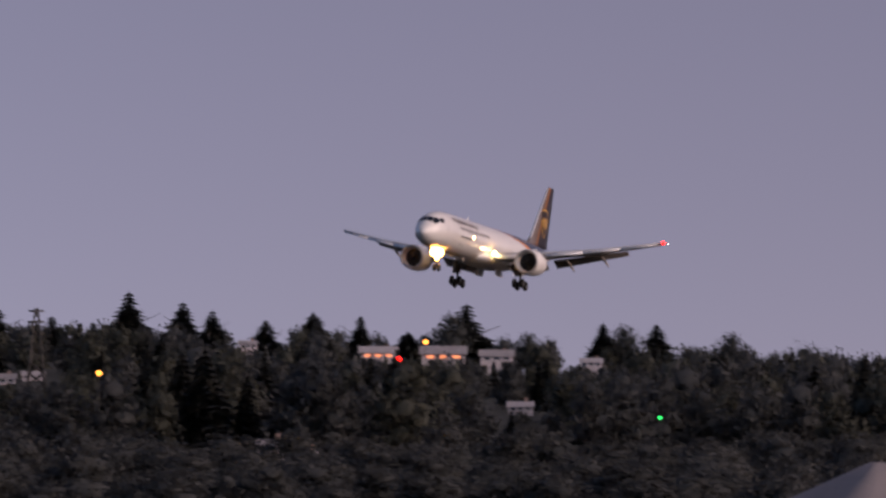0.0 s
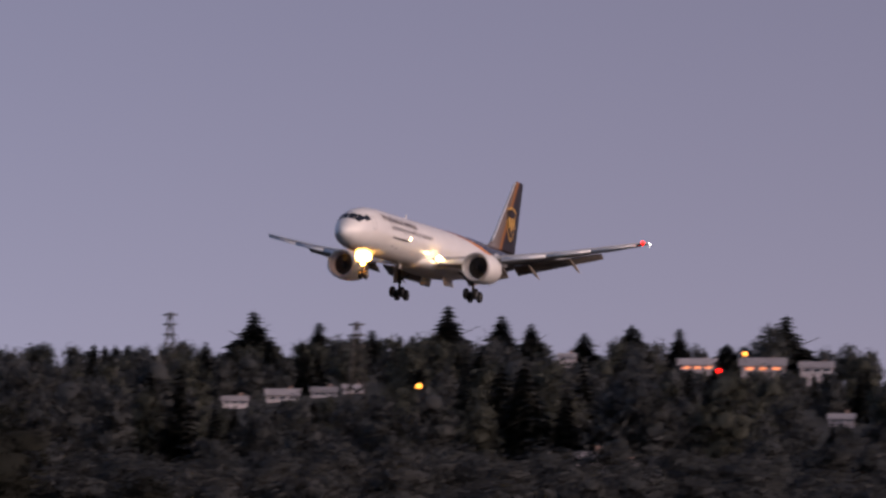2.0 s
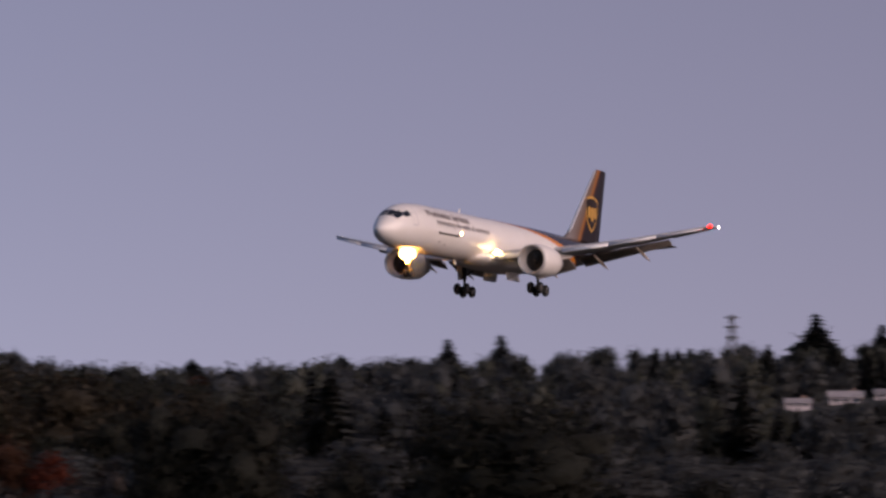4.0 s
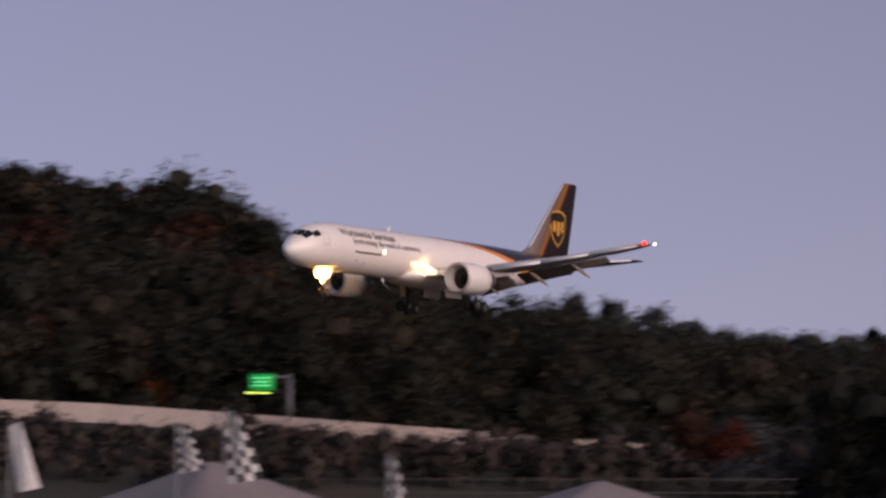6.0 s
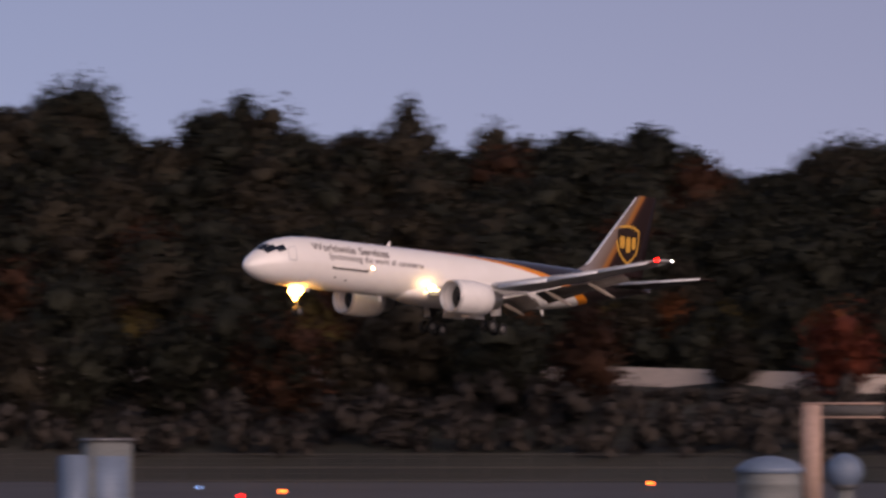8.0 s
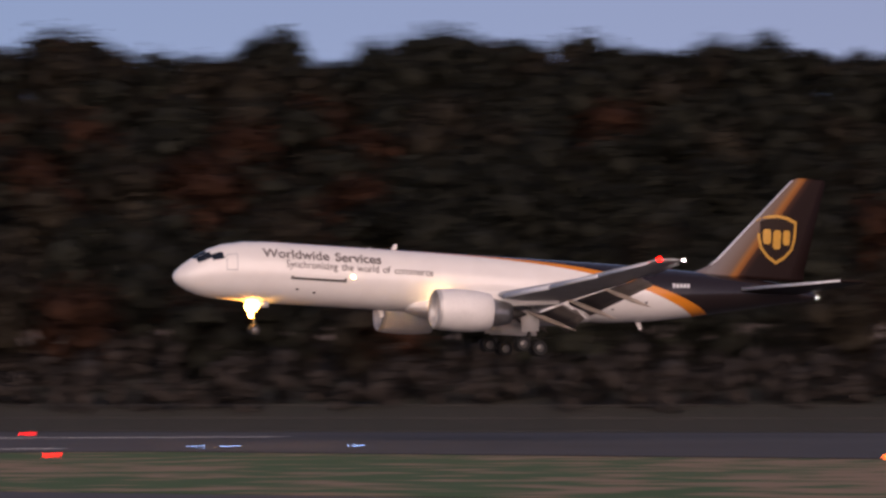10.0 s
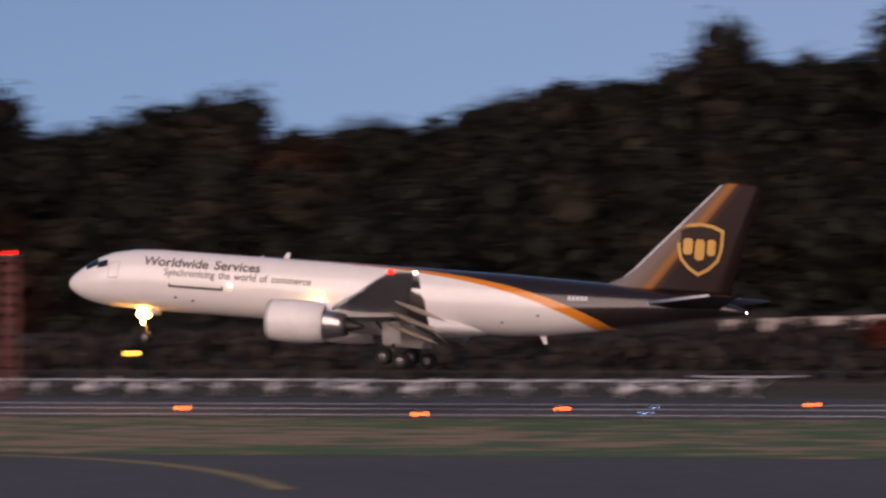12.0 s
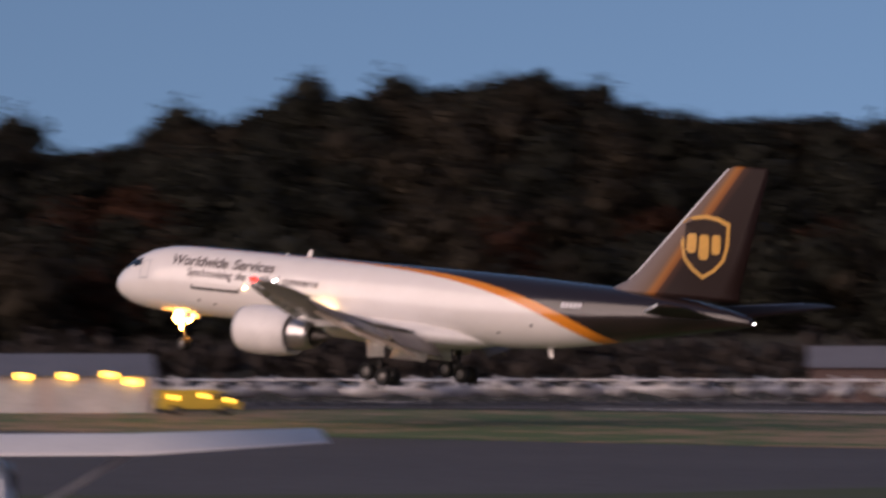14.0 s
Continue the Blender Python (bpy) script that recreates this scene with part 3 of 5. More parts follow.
            m = Matrix.Translation((22 - s - 0.60 * c, sgn * y, z - 0.08 * c)) @ Matrix.Rotation(radians(163), 4, "Y") @ Matrix.Diagonal((k, k * 0.5, -k * 0.7, 1))
            bm = spin(bmesh.new(), prof, m, 12)
            part("flap_fairing", bm, FAIRING, w, "tan canoe-shaped fairing")
        # engine
        e = Matrix.Translation((22, sgn * 6.55, -1.95)) @ Matrix.Diagonal((-1, 1, 1, 1))
        cowl = part("engine", spin(bmesh.new(), [(17.6, 0.98), (16.9, 1.03), (16.45, 1.12), (16.30, 1.22), (16.38, 1.30), (16.8, 1.37), (17.8, 1.42), (19.0, 1.38), (20.1, 1.24), (20.15, 1.18), (19.6, 1.0)], e, 40), WHITE, plane, "white engine cowling")
        part("inlet_lip", spin(bmesh.new(), [(16.7, 1.06), (16.43, 1.115), (16.275, 1.22), (16.36, 1.31), (16.55, 1.345)], e, 40), LIP, cowl, "pale metal inlet lip")
        part("fan", spin(bmesh.new(), [(17.5, 1.0), (17.55, 0.35), (17.2, 0.28), (16.95, 0.02)], e, 24), BLACK, cowl, "dark fan and spinner")
        bm = bmesh.new()
        for k in range(18):
            a = 2 * math.pi * k / 18
            rot = e @ Matrix.Translation((17.4, 0, 0)) @ Matrix.Rotation(a, 4, "X")
            bm.faces.new([bm.verts.new(rot @ Vector(p)) for p in ((0, -0.05, 0.3), (0.1, 0.05, 0.3), (0.08, 0.13, 0.98), (-0.02, -0.11, 0.98))])
        tagged(part("fan_rotor", bm, DARKMETAL, cowl), kind="stuff")
        part("nozzle", spin(bmesh.new(), [(19.6, 1.06), (20.2, 0.98), (21.2, 0.80), (21.6, 0.70), (21.55, 0.6), (20.8, 0.55)], e, 32), BAREMETAL, cowl, "bare metal core nozzle")
        part("exhaust_plug", spin(bmesh.new(), [(21.0, 0.5), (21.8, 0.40), (22.6, 0.14), (22.8, 0.01)], e, 20), DARKMETAL, cowl)
        bm = bmesh.new()
        loft(bm, [[(22 - 17.6, sgn * 6.5 - 0.12, -0.62), (22 - 17.6, sgn * 6.5 + 0.12, -0.62), (22 - 17.9, sgn * 6.5 + 0.12, -1.2), (22 - 17.9, sgn * 6.5 - 0.12, -1.2)],
                  [(22 - 20.8, sgn * 6.5 - 0.2, -0.52), (22 - 20.8, sgn * 6.5 + 0.2, -0.52), (22 - 20.8, sgn * 6.5 + 0.2, -1.5), (22 - 20.8, sgn * 6.5 - 0.2, -1.5)],
                  [(22 - 25.0, sgn * 6.5 - 0.06, -0.9), (22 - 25.0, sgn * 6.5 + 0.06, -0.9), (22 - 25.0, sgn * 6.5 + 0.06, -1.15), (22 - 25.0, sgn * 6.5 - 0.06, -1.15)]])
        part("pylon", bm, WHITE, plane, smooth=False)
        # main gear
        y = sgn * 3.65
        bm = bmesh.new()
        rod(bm, (-1.9, y, -1.4), (-2.0, y, -3.0), 0.20)
        rod(bm, (-2.0, y, -3.0), (-2.05, y, -3.95), 0.12)
        rod(bm, (-2.0, y, -2.9), (-0.6, y - sgn * 0.6, -1.6), 0.08)
        rod(bm, (-2.0, y, -2.7), (-2.0, y - sgn * 1.7, -1.7), 0.09)
        rod(bm, (-1.45, y, -3.85), (-2.7, y, -4.05), 0.11)
        gear = part("main_gear", bm, DARKMETAL, plane, "main landing gear leg with four-wheel bogie")
        for dx, dz in ((-1.47, -3.85), (-2.65, -4.06)):
            part("axle", rod(bmesh.new(), (dx, y - 0.6, dz), (dx, y + 0.6, dz), 0.07), DARKMETAL, gear)
            for dy in (-0.45, 0.45):
                wheel(gear, (dx, y + dy, dz), 0.52, 0.36)
        part("gear_door", box(bmesh.new(), (1.25, 0.06, 1.5), (-1.9, y + sgn * 0.36, -2.25), Matrix.Rotation(radians(6), 4, "Y"), 0.02), WHITE, gear, "white gear door")
        part("belly_door", box(bmesh.new(), (2.6, 0.06, 0.9), (-2.1, sgn * 1.1, -2.75), Matrix.Rotation(radians(sgn * 14), 4, "X"), 0.02), WHITE, plane)
        # lights of the wing
        part("root_light", ball(bmesh.new(), (22 - 18.2, sgn * 2.35, -1.12), 0.26 if port else 0.18), LANDDIM, plane, "bright landing light")
        if port:
            part("navigation_light", ball(bmesh.new(), (22 - 27.35, 18.78, 1.62), 0.16), NAVRED, plane, "red wingtip light")
        part("tip_light", ball(bmesh.new(), (22 - 28.95, sgn * 18.95, 1.66), 0.065), NAVWHITE, plane, "white wingtip light")
    part("body_light", ball(bmesh.new(), (22 - 12.0, 1.86, 0.02), 0.12), LANDDIM, plane, "small lit body lamp")
    part("tail_light", ball(bmesh.new(), (22 - 46.55, 0, 0.72), 0.04), NAVWHITE, plane)
    # nose gear
    bm = bmesh.new()
    rod(bm, (16.35, 0, -1.6), (16.25, 0, -3.0), 0.13)
    rod(bm, (16.25, 0, -3.0), (16.22, 0, -3.85), 0.08)
    rod(bm, (16.25, 0, -2.8), (17.3, 0, -1.7), 0.06)
    rod(bm, (16.22, -0.3, -3.85), (16.22, 0.3, -3.85), 0.06)
    gear = part("nose_gear", bm, DARKMETAL, plane, "nose landing gear with lit lamps")
    for dy in (-0.24, 0.24):
        wheel(gear, (16.22, dy, -3.85), 0.39, 0.26)
    for dy in (-0.45, 0.45):
        part("gear_door", box(bmesh.new(), (0.9, 0.04, 0.6), (15.85, dy, -2.0), Matrix.Rotation(radians(-8 if dy > 0 else 8), 4, "X"), 0.01), WHITE, gear, "white nose gear door")
    for dy, dz, r in ((-0.3, -2.25, 0.42), (0.3, -2.25, 0.42), (0, -2.85, 0.2)):
        part("landing_light", ball(bmesh.new(), (16.48, dy, dz), r), LAND, gear, "dazzling warm landing light")
    return plane


LIP = mat("inlet_lip", (0.62, 0.60, 0.58), 0.4, 0.35, vary=0.15)
airliner = make_airliner()


# ---- trees ----
def ico(level):
    bm = bmesh.new()
    bmesh.ops.create_icosphere(bm, subdivisions=level, radius=1)
    v = np.array([x.co for x in bm.verts])
    f = [[x.index for x in y.verts] for y in bm.faces]
    bm.free()
    return v, f


ICO = ico(1)


def unit(v):
    return v / np.maximum(np.linalg.norm(v, axis=1), 1e-6)[:, None]


def crown_data(rng, height, width, bare, lobes, leaves, leaf):
    """Lumpy boughs under a coat of small leaf clumps, with gaps and an uneven outline; the leaves' normals follow their bough."""
    verts, faces, norms = [], [], []
    def add(v, f, n):
        k = sum(len(a) for a in verts)
        verts.append(v)
        norms.append(n)
        faces.extend([[i + k for i in q] for q in f])
    centres = []
    for k in range(lobes):
        u = rng.random()
        z = bare + (height - bare) * (0.16 + 0.70 * u)
        reach = width * 0.5 * math.sin(math.pi * (0.18 + 0.72 * u)) ** 0.7
        a, d = rng.random() * 6.28, rng.random() ** 0.5 * reach * 0.62
        r = width * (0.19 + 0.13 * rng.random())
        centres.append((np.array([d * math.cos(a), d * math.sin(a), z]), r))
    heart = np.array([0, 0, bare + (height - bare) * 0.45])
    for c, r in centres:
        v = ICO[0].copy()
        wob = 1 + 0.22 * np.sin(v @ rng.normal(0, 3.2, 3) + rng.random() * 6) + 0.16 * rng.normal(0, 1, len(v))
        p = c + v * (r * wob)[:, None] * np.array([1, 1, 0.85]) * 0.52
        add(p, ICO[1], unit(0.4 * v + 0.6 * unit(p - heart) + np.array([0, 0, 0.4])))
    per = leaves // lobes
    for c, r in centres:
        d = unit(rng.normal(0, 1, (per, 3)))
        p = c + d * (r * (0.42 + 0.80 * rng.random(per) ** 0.7))[:, None]
        a, b = unit(rng.normal(0, 1, (per, 3))), unit(rng.normal(0, 1, (per, 3)))
        size = leaf * (0.45 + 0.9 * rng.random(per))[:, None]
        a, b = a * size, b * size
        n = unit(0.25 * d + 0.45 * unit(p - heart) + np.array([0, 0, 0.3]) + 0.75 * unit(rng.normal(0, 1, (per, 3))))
        add(np.stack([p - a * 0.6, p + b * 0.6, p + a], 1).reshape(-1, 3), [[3 * i, 3 * i + 1, 3 * i + 2] for i in range(per)], np.repeat(n, 3, 0))
    return np.concatenate(verts), faces, np.concatenate(norms)


def conifer_data(rng, height, width):
    """Whorls of drooping, ragged branches round a thin core."""
    verts, faces = [], []
    def tri(*p):
        k = len(verts)
        verts.extend(p)
        faces.append([k, k + 1, k + 2])
    tiers = 17
    for i in range(tiers):
        u = i / tiers
        z = height * (0.10 + 0.88 * u)
        reach = width * 0.5 * (1 - u) ** 0.8 * (0.75 + 0.5 * rng.random()) + 0.15
        for j in range(9):
            a = 6.283 * j / 9 + rng.random() * 0.9
            r = reach * (0.6 + 0.55 * rng.random())
            out = np.array([math.cos(a), math.sin(a), 0])
            side = np.array([-math.sin(a), math.cos(a), 0]) * r * 0.30
            root, tip = np.array([0, 0, z + 0.5]), out * r + np.array([0, 0, z - r * 0.28])
            midl = out * r * 0.55 + np.array([0, 0, z - 0.1])
            tri(root, midl + side, tip)
            tri(root, tip, midl - side)
            tri(midl + side, midl - side - np.array([0, 0, r * 0.30]), tip)
            tri(root, midl + np.array([0, 0, 0.25]), midl - np.array([0, 0, r * 0.42]))
    k = len(verts)
    for i in range(7):
        verts.append(np.array([width * 0.13 * math.cos(i * 0.9), width * 0.13 * math.sin(i * 0.9), height * 0.08]))
    verts.append(np.array([0, 0, height]))
    faces.extend([[k + i, k + (i + 1) % 7, k + 7] for i in range(7)])
    verts = np.array(verts)
    return verts, faces, unit(verts * np.array([1, 1, 0]) + np.array([0, 0, width * 0.12]) + RNG.normal(0, width * 0.05, verts.shape))


def mesh_of(name, v, f, n, material):
    me = bpy.data.meshes.new(name)
    me.from_pydata(v.tolist(), [], f, shade_flat=False)
    me.normals_split_custom_set_from_vertices(n.tolist())
    me.materials.append(material)
    return me


def trunk_mesh(rng, height, r):
    bm = bmesh.new()
    rod(bm, (0, 0, -1.2), (0.1, 0, height * 0.45), r, r * 0.7, 8)
    rod(bm, (0.1, 0, height * 0.42), (0.2, 0.1, height * 0.85), r * 0.7, r * 0.2, 7)
    for k in range(4):
        a = k * 1.6 + rng.random()
        rod(bm, (0.1, 0, height * (0.3 + 0.09 * k)), (math.cos(a) * height * 0.22, math.sin(a) * height * 0.22, height * (0.5 + 0.09 * k)), r * 0.4, r * 0.12, 6)
    me = bpy.data.meshes.new("trunk")
    bm.to_mesh(me)
    bm.free()
    me.materials.append(BARK)
    return me


RNG = np.random.default_rng(7)
BROAD = [crown_data(RNG, 12.0, w, b, l, 2800, 0.56) for w, b, l in ((10.5, 0.6, 15), (9.5, 0.5, 14), (12.0, 0.8, 17), (8.5, 0.4, 12))]
FIRS = [conifer_data(RNG, 15.0, w) for w in (9.6, 11.6, 8.4)]
SHRUB = [crown_data(RNG, 3.4, 4.6, 0.0, 8, 420, 0.36) for _ in range(2)]
CLUMP = [crown_data(RNG, 12.0, w, 0.4, 10, 1300, 0.72) for w in (10.5, 12.0, 9.5)]
FARCLUMP = [crown_data(RNG, 12.0, w, 0.4, 7, 640, 0.95) for w in (9.5, 11.0, 8.5)]
TRUNKS = [trunk_mesh(RNG, 12.0, 0.3), trunk_mesh(RNG, 15.0, 0.28)]
CROWNS = {}


def tree(kind, k, material, at, scale, turn, label, group):
    data = {"broadleaf_tree": BROAD, "conifer_tree": FIRS, "shrub": SHRUB}[kind][k]
    key = (kind, k, material.name)
    if key not in CROWNS:
        CROWNS[key] = mesh_of("crown", *data, material)
    ob = thing(kind, label, "shrub" if kind == "shrub" else "tree", Matrix.Translation(at) @ Matrix.Rotation(turn, 4, "Z") @ Matrix.Diagonal((scale[0], scale[0], scale[1], 1)), group)
    if kind != "shrub":
        new("trunk", TRUNKS[kind == "conifer_tree"]).parent = ob
    new("crown", CROWNS[key]).parent = ob
    return ob


def wood(name, label, spots, datas, material):
    """Far woods: one object."""
    vs, fs, ns, k = [], [], [], 0
    for i, (p, sx, sz, a) in enumerate(spots):
        v, f, n = datas[i % len(datas)]
        c, s = math.cos(a), math.sin(a)
        ns.append(np.stack([n[:, 0] * c - n[:, 1] * s, n[:, 0] * s + n[:, 1] * c, n[:, 2]], 1))
        w = np.stack([(v[:, 0] * c - v[:, 1] * s) * sx + p[0], (v[:, 0] * s + v[:, 1] * c) * sx + p[1], v[:, 2] * sz + p[2]], 1)
        vs.append(w)
        fs.extend([[q + k for q in t] for t in f])
        k += len(v)
    ob = new(name, mesh_of(name, np.concatenate(vs), fs, np.concatenate(ns), material))
    return tagged(ob, label, "woods", kind="stuff")


SCRUB = mat("scrub_brown", (0.046, 0.036, 0.030), 0.95, vary=0.3, scale=0.6)
LABELS = {LEAVES: "dark green broadleaf tree on the wooded hillside", LEAFOLIVE: "olive green broadleaf tree on the wooded hillside",
          LEAFRUST: "rust brown autumn tree on the hillside", LEAFORANGE: "bright orange autumn tree on the dark hillside", LEAFYELLOW: "yellow-green autumn tree on the dark hillside", LEAFRED: "red autumn tree beside the elevated road"}


def plant_hill():
    rnd = random.Random(5)
    # the crest: single trees that make the skyline, the tallest where it peaks
    def dip(b):
        return min(along(SKYLINE, b + d) for d in (-0.35, 0.0, 0.35))
    def crest_tree(b, px, r, wide):
        base = land(b, r) - 0.6
        h = max(5.0, 4 + 470 * px / 6000 - base)
        mt = rnd.choice([LEAVES, LEAVES, LEAVES, LEAFOLIVE])
        tree("broadleaf_tree", rnd.randrange(4), mt, polar(b, r, base), (wide / 10.5, h / 11.6), rnd.uniform(0, 6.3), LABELS[mt], "trees along the crest")
    for (_, p0), (b, px), (_, p1) in zip(SKYLINE, SKYLINE[1:], SKYLINE[2:]):
        if px > p0 and px >= p1 and b < 54:
            crest_tree(b, px, 464, rnd.uniform(9, 12.5))
    beta = -50.0
    while beta < 55.5:
        crest_tree(beta, dip(beta) + rnd.uniform(-14, 6), 466 + rnd.uniform(-6, 6), rnd.uniform(7, 12))
        beta += rnd.uniform(0.6, 1.0)
    # behind the elevated road: the front row
    beta = -50.0
    while beta < 58:
        r = 358 + rnd.uniform(-3, 9)
        h = rnd.uniform(7, 12.5)
        x = rnd.random()
        mt = LEAFRUST if x < 0.10 else LEAFOLIVE if x < 0.45 else LEAVES
        tree("broadleaf_tree", rnd.randrange(4), mt, polar(beta, r, land(beta, r) - 0.5), (h / 12, h / 12), rnd.uniform(0, 6.3), LABELS[mt], "trees behind the elevated road")
        beta += rnd.uniform(0.85, 1.5)
    spots = {0: [], 1: [], 2: []}
    for row in range(9):
        r0 = 372 + 13.0 * row
        beta = -52.0
        while beta < 61.5:
            r = r0 + rnd.uniform(-6, 6)
            h = min(rnd.uniform(8.5, 12.5), 4.0 + r * dip(beta) / 6000 - land(beta, r))
            pick = 2 if rnd.random() < 0.07 else 1 if rnd.random() < 0.3 else 0
            spots[pick].append((polar(beta, r, land(beta, r) - 0.8), h / 12 * 1.3, h / 12, rnd.uniform(0, 6.3)))
            beta += rnd.uniform(0.95, 1.5)
    beta = 41.0
    while beta < 61:
        r = foot(beta) + rnd.uniform(60, 80)
        h = rnd.uniform(5.5, 9.5)
        spots[rnd.randrange(2)].append((polar(beta, r, land(beta, r) - 0.6), h / 12 * 1.3, h / 12, rnd.uniform(0, 6.3)))
        beta += rnd.uniform(0.35, 0.6)
    beta = -51.0
    while beta < 56:
        r = 457 + rnd.uniform(-3, 3)
        base = land(beta, r) - 1.0
        h = 4 + r * dip(beta) / 6000 - base - 0.8
        spots[rnd.randrange(2)].append((polar(beta, r, base), h / 12 * 1.1, h / 12, rnd.uniform(0, 6.3)))
        beta += rnd.uniform(0.5, 0.8)
    wood("hill_wood", "dense dark green woods covering the hillside", spots[0], CLUMP, LEAVES)
    wood("hill_wood", "olive green trees within the hillside woods", spots[1], CLUMP, LEAFOLIVE)
    wood("hill_wood", "rust coloured autumn trees within the hillside woods", spots[2], CLUMP, LEAFRUST)
    # the bank below the road
    low = []
    for row, r0 in enumerate((310, 320, 331)):
        beta = -52.0
        while beta < 60:
            r = r0 - (300 - foot(beta)) + rnd.uniform(-3, 3)
            low.append((polar(beta, r, land(beta, r) - 0.4), rnd.uniform(0.8, 1.3), rnd.uniform(0.8, 1.5) * (0.4 if row == 2 else 1.0), rnd.uniform(0, 6.3)))
            beta += rnd.uniform(0.42, 0.7)
    verge = []
    beta = -52.0
    while beta < 60:
        r = foot(beta) + rnd.uniform(56, 66)
        verge.append((polar(beta, r, land(beta, r) - 0.4), rnd.uniform(1.1, 1.7), rnd.uniform(0.8, 1.6), rnd.uniform(0, 6.3)))
        beta += rnd.uniform(0.5, 0.8)
    wood("verge_scrub", "dark green scrub behind the elevated road", verge, SHRUB, LEAVES)
    wood("bank_scrub", "dark brown scrub on the bank below the road", low, SHRUB, SCRUB)
    beta = 7.2
    while beta < 41.3:
        mt = rnd.choice([LEAVES, LEAFOLIVE, LEAVES, LEAFRUST])
        h, r = rnd.uniform(8.5, 12), foot(beta) + rnd.uniform(16, 30)
        tree("broadleaf_tree", rnd.randrange(4), mt, polar(beta, r, land(beta, r) - 0.4), (h / 12, h / 12), rnd.uniform(0, 6.3), LABELS[mt], "trees before the road")
        beta += rnd.uniform(0.7, 1.2)
    # trees that stand before the road and break its line
    for b, r, h, mt in ((-4.2, 318, 5, LEAFRED), (0.5, 316, 4.5, LEAFRED), (7.0, 322, 6, LEAFOLIVE), (34.0, 320, 9, LEAFOLIVE), (36.0, 318, 10.5, LEAFRUST), (38.0, 322, 11, LEAFOLIVE), (39.7, 320, 10, LEAVES),
                        (43.6, 322, 6.0, LEAFOLIVE), (45.4, 316, 8.0, LEAFRED), (53.2, 318, 9, LEAVES), (55.6, 312, 7, LEAFOLIVE), (12.5, 318, 9, LEAVES), (15.5, 316, 10, LEAFRUST), (19, 318, 11, LEAVES),
                        (23, 316, 10, LEAFOLIVE), (27, 318, 11, LEAVES), (31, 318, 10, LEAFRUST), (58.0, 300, 6.5, LEAFRUST), (58.6, 296, 6, LEAFRED)):
        tree("broadleaf_tree", rnd.randrange(4), mt, polar(b, r, land(b, r) - 0.4), (h / 12 * 1.15, h / 12), rnd.uniform(0, 6.3), "autumn tree standing before the elevated road" if mt in (LEAFRED, LEAFRUST) else LABELS[mt], "trees before the road")


def plant_autumn():
    """Single bright trees on the slope: bearing, height seen in 1/6000 of the distance, size, colour."""
    rnd = random.Random(23)
    for b, px, h, mt in ((40.05, 250, 7, LEAFORANGE), (42.6, 224, 5.5, LEAFORANGE), (43.5, 215, 6, LEAFYELLOW), (41.5, 210, 6, LEAFYELLOW), (45.3, 165, 6.5, LEAFORANGE), (48.4, 200, 6, LEAFRUST), (48.9, 150, 5, LEAFORANGE),
                         (47.0, 235, 6, LEAFRUST), (36.5, 190, 7, LEAFYELLOW), (35.0, 150, 6, LEAFRUST), (33.4, 170, 6, LEAFYELLOW), (51.7, 190, 6, LEAFRUST), (53.0, 230, 5, LEAFRUST), (38.3, 160, 6, LEAFYELLOW),
                         (-7.0, 320, 6, LEAFRUST), (-9.2, 235, 6, LEAFRUST), (-11.5, 300, 6, LEAFRUST), (-6.6, 260, 5.5, LEAFORANGE), (-5.2, 340, 6, LEAFRUST), (5.5, 390, 8, LEAFRUST), (9.6, 415, 7, LEAFRUST),
                         (10.1, 330, 6, LEAFRUST), (-31.5, 300, 7, LEAFRUST), (-29.0, 280, 6, LEAFRUST), (-2.0, 250, 6, LEAFRUST), (12.0, 300, 6, LEAFRUST)):
        r = foot(b) + 60
        while land(b, r) + h < 4 + r * px / 6000 and r < crest(b):
            r += 2
        tree("broadleaf_tree", rnd.randrange(4), mt, polar(b, r, land(b, r) - 0.5), (h / 12 * rnd.uniform(1.0, 1.3), (h + 1.5) / 12), rnd.uniform(0, 6.3), LABELS[mt], "autumn trees on the slope")


HOUSES = [(79.0, 212, 10, 3.0), (80.1, 210, 12, 3.2), (81.0, 207, 9, 3.0), (76.8, 228, 5, 2.4), (82.6, 196, 6, 2.4), (72.0, 160, 9, 3.4), (72.7, 166, 7, 2.6),
          (81.4, 118, 7, 2.6), (77.2, 50, 8, 2.4), (77.8, 32, 6, 2.2), (71.2, 150, 7, 2.4), (73.2, 172, 6, 2.2)]


def in_garden(beta, r):
    return any(abs(beta - b) < 0.65 and house_spot(b, px) - 45 < r < house_spot(b, px) + 6 for b, px, _, _ in HOUSES)


